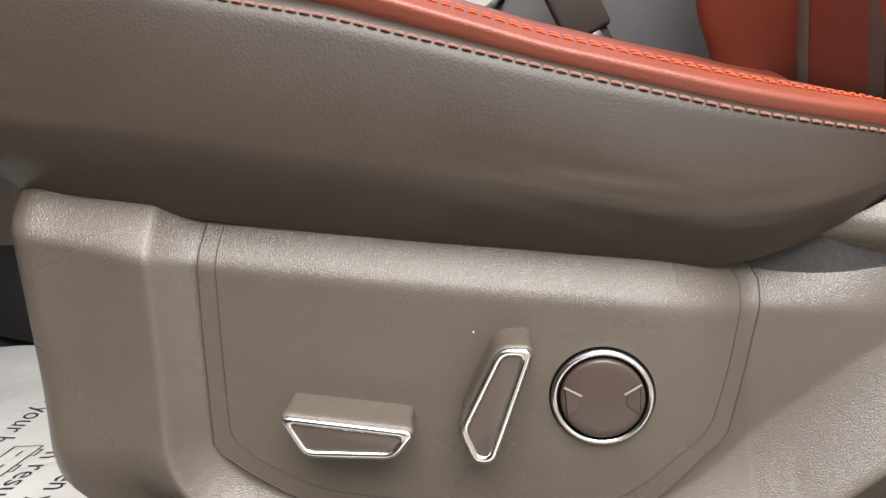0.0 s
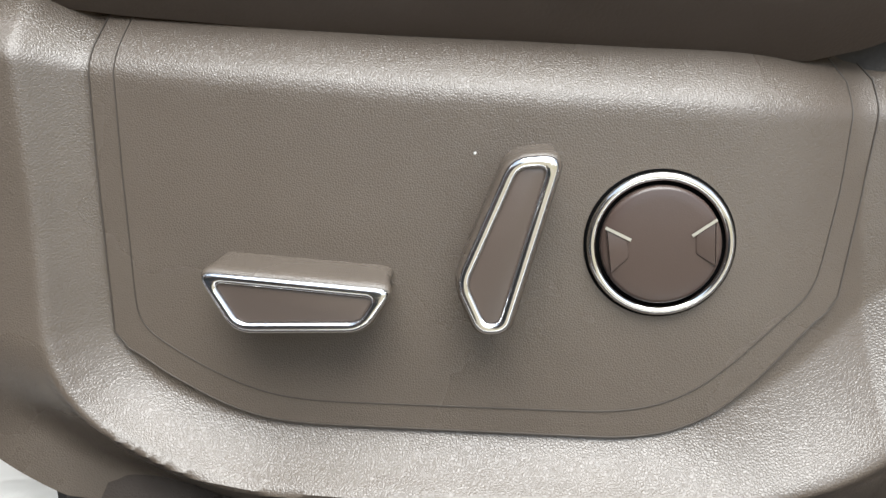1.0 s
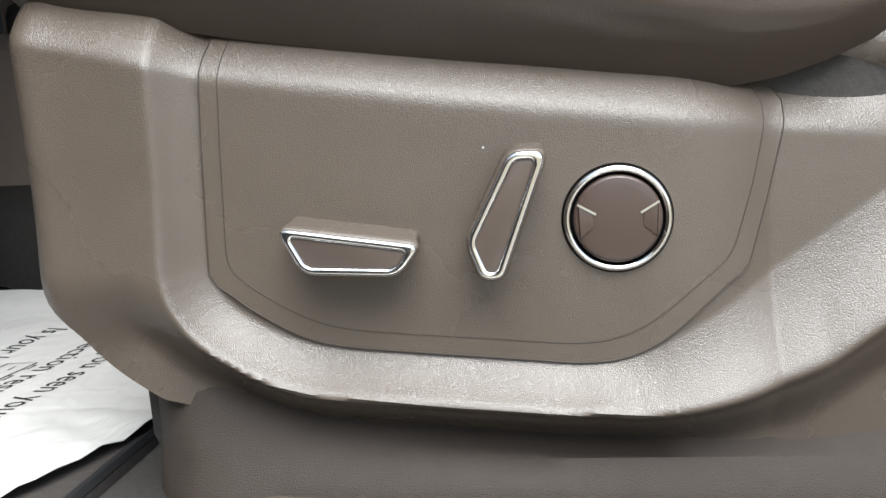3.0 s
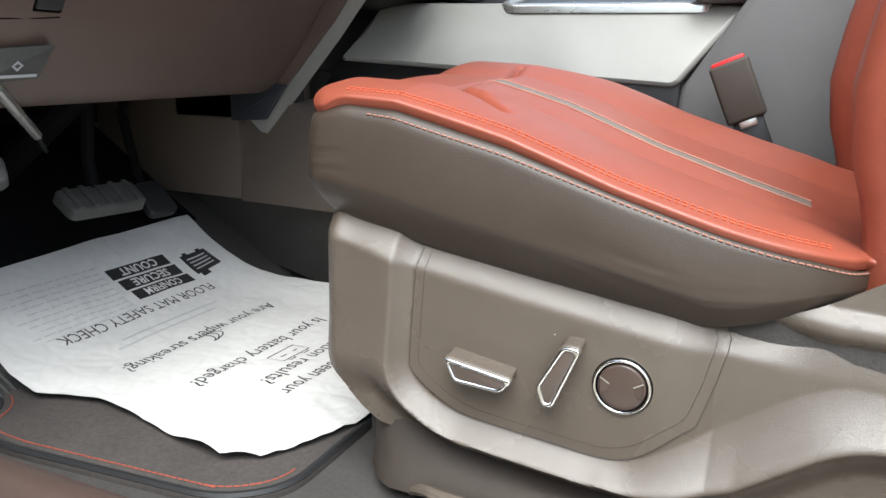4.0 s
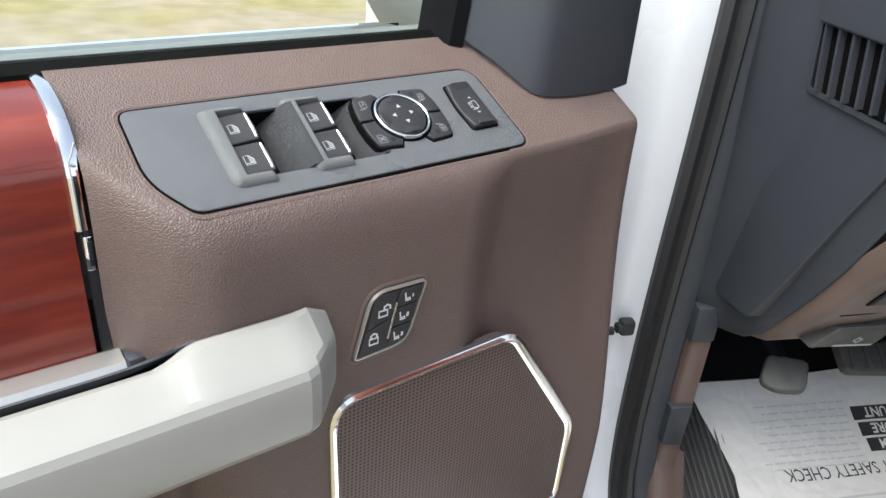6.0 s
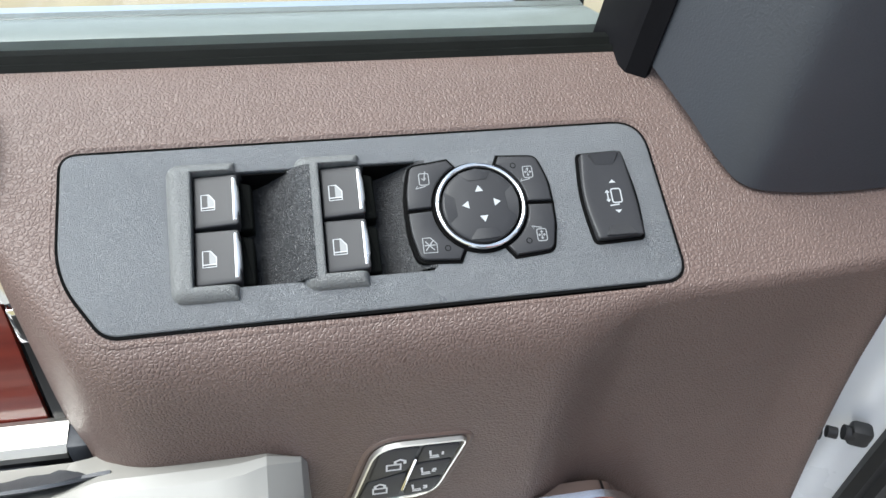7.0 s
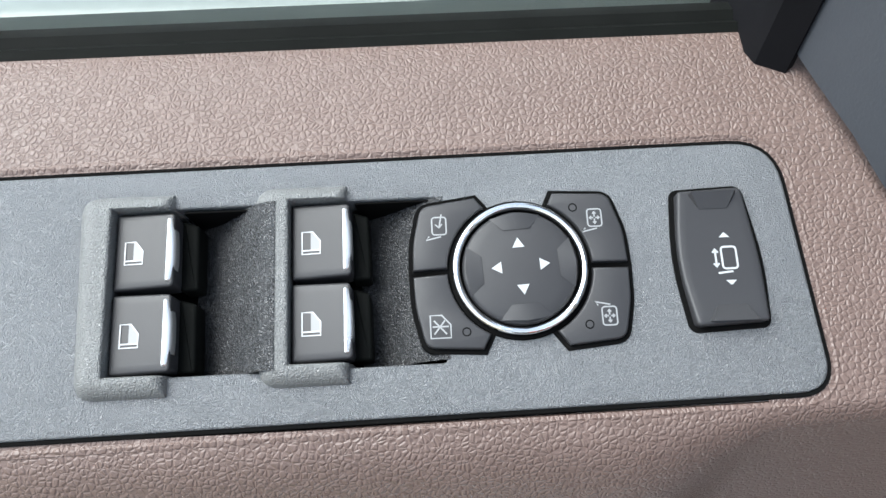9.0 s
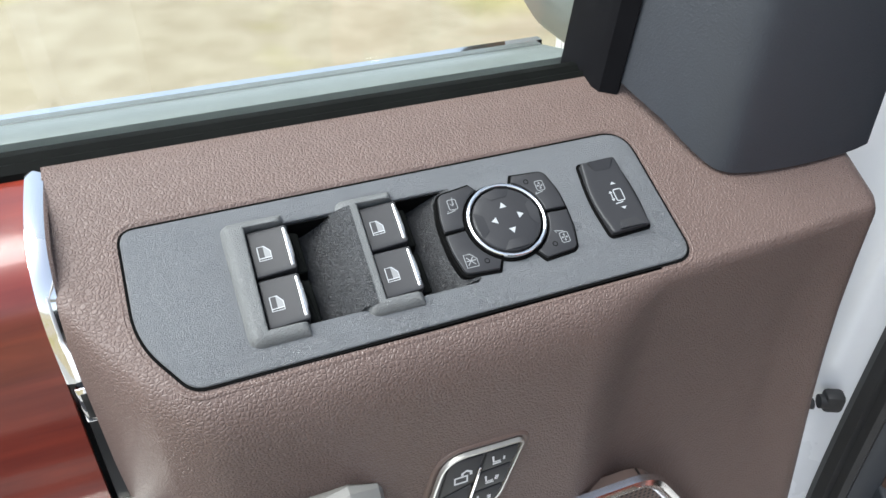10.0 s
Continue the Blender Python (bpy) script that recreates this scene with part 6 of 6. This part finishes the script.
part("rim", sweep([(0.188 * math.cos(a), 0.188 * math.sin(a), 0) for a in [2 * math.pi * q / 60 for q in range(60)]], disc(0.0165, 12), closed=True), DOOR_S, wheel, "brown leather rim")
part("hub", slab(rounded([(-0.08, -0.09), (0.07, -0.10), (0.07, 0.10), (-0.08, 0.09)], 0.04), lambda a, b, h: (a, b, h), -0.03, 0.02, 0.01), DASH, wheel)
for s in (-1, 1):
    part("spoke", slab(rounded([(-0.02, 0.08 * s), (0.03, 0.08 * s), (0.025, 0.182 * s), (-0.015, 0.182 * s)], 0.008), lambda a, b, h: (a, b, h), -0.008, 0.008, 0.004), SATIN, wheel)
part("lower_spoke", slab(rounded([(0.05, -0.04), (0.05, 0.04), (0.182, 0.055), (0.182, -0.055)], 0.01), lambda a, b, h: (a, b, h), -0.008, 0.010, 0.004), CHAMPAGNE, wheel)

# ---- centre console ----
console = thing("centre_console", "champagne silver centre console with dark storage recess", "centre console", pose(0, 0, 0))
part("console_side", slab(rounded([(-0.515, 0.436), (0.053, 0.408), (0.140, 0.530), (-0.460, 0.536)], [0.004, 0.012, 0.02, 0.02], 6), lambda x, z, h: (x, 0.985 - h + 0.95 * max(z - 0.472, 0), z), -0.16, 0.0, 0.008), CHAMPAGNE, console, "champagne silver console side")
part("console_body", box(-0.60, 0.60, 1.00, 1.26, 0.03, 0.42, 0.02), CARPET, console)
part("storage_recess", slab(rounded([(-0.60, 0.33), (0.06, 0.30), (0.06, 0.43), (-0.52, 0.445)], 0.02), lambda x, z, h: (x, 1.00 - h, z), -0.01, 0.004, 0.003), BLACK, console)
part("tunnel_trim", loft([[(x, y, z) for x, z in ((-0.66, 0.190), (-0.52, 0.188), (-0.3, 0.186), (0.1, 0.185))] for y, dz in ((0.885, 0),)] + [[(x, 0.905, z) for x, z in ((-0.665, 0.335), (-0.56, 0.362), (-0.46, 0.300), (0.1, 0.285))]] + [[(x, 0.965, z) for x, z in ((-0.665, 0.345), (-0.55, 0.372), (-0.44, 0.305), (0.1, 0.29))]] + [[(x, 1.01, z) for x, z in ((-0.665, 0.345), (-0.55, 0.372), (-0.44, 0.305), (0.1, 0.29))]]), TUNNEL, console, "brown tunnel side trim", sharp=30)
part("tunnel_carpet", loft([[(x, 0.950, floor_z(x) - 0.004) for x in (-1.0, -0.66, -0.5, 0.3)], [(x, 0.943, floor_z(x) + 0.05) for x in (-1.0, -0.66, -0.5, 0.3)], [(x, 0.897, max(0.20, floor_z(x) + 0.09)) for x in (-1.0, -0.66, -0.5, 0.3)]]), CARPET, console)
part("footwell_side", box(-1.0, -0.662, 0.885, 0.92, 0.192, 0.42, 0.005), TUNNEL, console)
part("trim_strip", sweep([(-0.628, 0.892, 0.325), (-0.49, 0.905, 0.49), (-0.395, 0.925, 0.625), (-0.35, 0.94, 0.72)], [(-0.020, -0.014), (-0.014, 0.005), (0.018, 0.007), (0.024, -0.014)], up=(0, -1, 0)), CHAMPAGNE, console, "champagne strip at the dash edge")
part("dash_side", slab([(-0.665, 0.335), (-0.60, 0.345), (-0.47, 0.50), (-0.37, 0.66), (-0.37, 0.80), (-0.80, 0.80), (-0.80, 0.335)], lambda x, z, h: (x, 0.885 + h, z), 0.0, 0.04, 0.004), DASH, console)
part("dash_foot", slab(rounded([(-0.672, 0.330), (-0.60, 0.336), (-0.555, 0.395), (-0.672, 0.400)], 0.004), lambda x, z, h: (x, 0.884 - h, z), 0.0, 0.006, 0.002), SLATE, console)
stack = part("radio_panel", slab(rounded([(-0.48, 0.520), (-0.37, 0.545), (-0.33, 0.80), (-0.55, 0.80)], 0.01), lambda x, z, h: (x, 0.93 + h, z), 0.0, 0.36, 0.01), BLACK, console, "black centre stack with dials and keys")
for yy, xx, zz in ((0.975, -0.3785, 0.560), (1.16, -0.3785, 0.560)):
    part("volume_dial", sweep([(xx - 0.01, yy, zz), (xx + 0.022, yy, zz + 0.004)], disc(0.020, 24)), KEY, stack)
    part("dial_edge", sweep([(xx + 0.022, yy + 0.019 * math.cos(a), zz + 0.004 + 0.019 * math.sin(a)) for a in [2 * math.pi * q / 24 for q in range(24)]], disc(0.0012, 6), up=(1, 0, 0), closed=True), SATIN, stack)
part("stack_line", box(-0.369, -0.362, 0.935, 1.28, 0.594, 0.598, 0.001), SATIN, stack)
for k in range(6):
    part("stack_key", box(-0.366, -0.352, 0.95 + 0.05 * k, 0.992 + 0.05 * k, 0.61, 0.64, 0.004), KEY, stack)
# top of console
def on_console(a, b, h):
    return (a, b, 0.522 + 0.27 * (b - 1.03) + h)


RIM = rounded([(-0.245, 1.030), (0.088, 1.030), (0.088, 1.205), (-0.205, 1.205)], [0.035, 0.02, 0.02, 0.05], 7)
part("console_top", slab(rounded([(-0.47, 1.035), (0.13, 1.035), (0.13, 1.26), (-0.47, 1.26)], 0.01, 3), on_console, -0.05, 0.0, 0.003), BLACK, console)
part("cup_rim", slab(grown(RIM, 0.004), on_console, -0.004, 0.009, 0.004, holes=[grown(RIM, -0.011)]), SATIN, console, "satin silver cup holder rim")
part("cup_slide", slab(grown(RIM, -0.020), on_console, -0.002, 0.0045, 0.002), BLACK, console, "glossy black sliding cup holder cover")
part("slide_edge", slab(rounded([(-0.15, 1.150), (0.045, 1.150), (0.045, 1.156), (-0.15, 1.156)], 0.002, 3), on_console, 0.004, 0.0075, 0.001), SATIN, console)
part("shifter_boot", sweep([(-0.345, 1.11, 0.526), (-0.345, 1.11, 0.545), (-0.34, 1.11, 0.565)], disc(0.048, 20)), BLACK, console, "black gear lever gaiter")
part("shifter", sweep(smooth_path([(-0.335, 1.11, 0.55), (-0.33, 1.11, 0.59), (-0.325, 1.105, 0.625)], 4), disc(0.026, 16)), BLACK, console, "black leather gear lever")
part("shifter_cap", slab(rounded([(-0.385, 1.075), (-0.27, 1.085), (-0.265, 1.125), (-0.385, 1.14)], 0.018, 5), lambda a, b, h: (a, b, 0.632 + h), 0.0, 0.018, 0.007), CHROME, console, "chrome gear lever cap")
part("shifter_grip", slab(rounded([(-0.375, 1.080), (-0.28, 1.09), (-0.275, 1.12), (-0.375, 1.135)], 0.015, 5), lambda a, b, h: (a, b, 0.648 + h), 0.0, 0.03, 0.012), DOOR_S, console)
part("armrest", box(0.055, 0.62, 1.00, 1.27, 0.53, 0.605, 0.025, 4), GREYTRIM, console, "grey leather console armrest")
part("console_rear", slab(rounded([(0.045, 0.10), (0.65, 0.10), (0.65, 0.545), (0.145, 0.545), (0.058, 0.405)], 0.015), lambda x, z, h: (x, 0.992 - h, z), -0.25, 0.0, 0.01), GREYTRIM, console, "smooth grey console rear side")

# ---- far side of the cab ----
far = thing("far_car_door", "dark brown passenger door with silver trim, across the cab", "car door", pose(0, 0, 0))
part("door_card", box(-0.75, 1.2, 1.66, 1.74, 0.05, 0.74, 0.02), FAR_DOOR, far)
part("pull_trim", box(-0.26, 0.45, 1.60, 1.66, 0.595, 0.640, 0.012, 3), CHAMPAGNE, far)
part("wood_insert", box(-0.15, 0.9, 1.64, 1.662, 0.66, 0.71, 0.006), WOOD, far)
part("speaker_trim", sweep([(-0.46, 1.655, 0.585), (-0.29, 1.655, 0.575), (-0.265, 1.655, 0.56), (-0.262, 1.655, 0.45)], disc(0.005, 8), up=(0, 1, 0)), SATIN, far)
part("seat_keys", slab(rounded([(-0.318, 0.60), (-0.290, 0.60), (-0.290, 0.66), (-0.318, 0.66)], 0.005), lambda x, z, h: (x, 1.66 - h, z), 0.0, 0.006, 0.002), SATIN, far)
part("glove_box", box(-0.80, -0.43, 1.27, 1.66, 0.30, 0.68, 0.03, 3), FAR_DOOR, dash, "dark brown glove box front")
part("dash_end_trim", box(-0.44, -0.405, 1.255, 1.275, 0.58, 0.80, 0.006), CHAMPAGNE, dash)
part("dash_trim", box(-0.44, -0.40, 1.27, 1.64, 0.70, 0.74, 0.008), CHAMPAGNE, dash)
passenger_seat = thing("car_seat", "terracotta leather passenger seat cushion beyond the console", "car seat", pose(0.2, 1.45, 0.03))
part("cushion", box(-0.3, 0.3, -0.19, 0.19, 0.07, 0.37, 0.06, 4), SEAT_RED, passenger_seat)
part("seat_base", box(-0.26, 0.26, -0.16, 0.16, 0.0, 0.08, 0.01), CARPET, passenger_seat)

# roof and rear close the cab
# Unseen roof; its large hole is added so skylight brightens the cab.
tagged(part("ceiling", slab(rounded([(-0.20, 0.25), (1.6, 0.25), (1.6, 1.66), (-0.20, 1.66)], 0.06), lambda a, b, h: (a, b, h), 1.24, 1.30, 0.01, holes=[rounded([(-0.10, 0.33), (1.25, 0.33), (1.25, 1.57), (-0.10, 1.57)], 0.06)]), HEADLINER, None, "pale headliner with an opening added to let in skylight", kind="structure"), category="ceiling")
tagged(part("wall_rear", box(1.25, 1.32, 0.2, 1.74, 0.0, 0.80, 0.02), CARPET, None, "dark rear wall of the cab", kind="structure"), category="wall")
part("rocker_panel", box(-0.60, 1.4, 0.02, 0.20, -0.30, -0.045, 0.02), WHITE, body)
part("rear_pillar", box(0.95, 1.15, 0.03, 0.26, -0.05, 1.25, 0.03), WHITE, body)
part("fender", box(-1.70, -0.66, -0.06, 0.14, -0.10, 0.66, 0.04, 3), WHITE, body)

# ---- outside ----
bm = bmesh.new()
bmesh.ops.create_grid(bm, x_segments=8, y_segments=8, size=400)
for v in bm.verts:
    v.co.z = -0.62
tagged(part("ground", bm, GROUND, None, "dry tan gravel ground with yellowed grass", kind="structure"), category="ground")
mirror = thing("door_mirror", "black and white exterior mirror beyond the window", "door mirror", door.matrix_world @ pose(-0.02, -0.24, 0.90))
part("housing", slab(rounded([(-0.09, -0.11), (0.075, -0.11), (0.085, 0.13), (-0.09, 0.13)], 0.03), lambda a, b, h: (a, h, b), -0.05, 0.05, 0.02), BLACK, mirror)
part("mirror_cap", slab(rounded([(-0.085, -0.02), (0.07, -0.02), (0.08, 0.12), (-0.085, 0.12)], 0.03), lambda a, b, h: (a, h, b), -0.065, -0.02, 0.02), WHITE, mirror)
part("arm", slab(rounded([(-0.09, -0.10), (0.06, -0.10), (0.066, -0.17), (0.03, -0.222), (-0.03, -0.235), (-0.09, -0.235)], [0.01, 0.01, 0.02, 0.02, 0.02, 0.01], 5), lambda a, b, h: (a, h, b), 0.03, 0.16, 0.015), BELT, mirror)
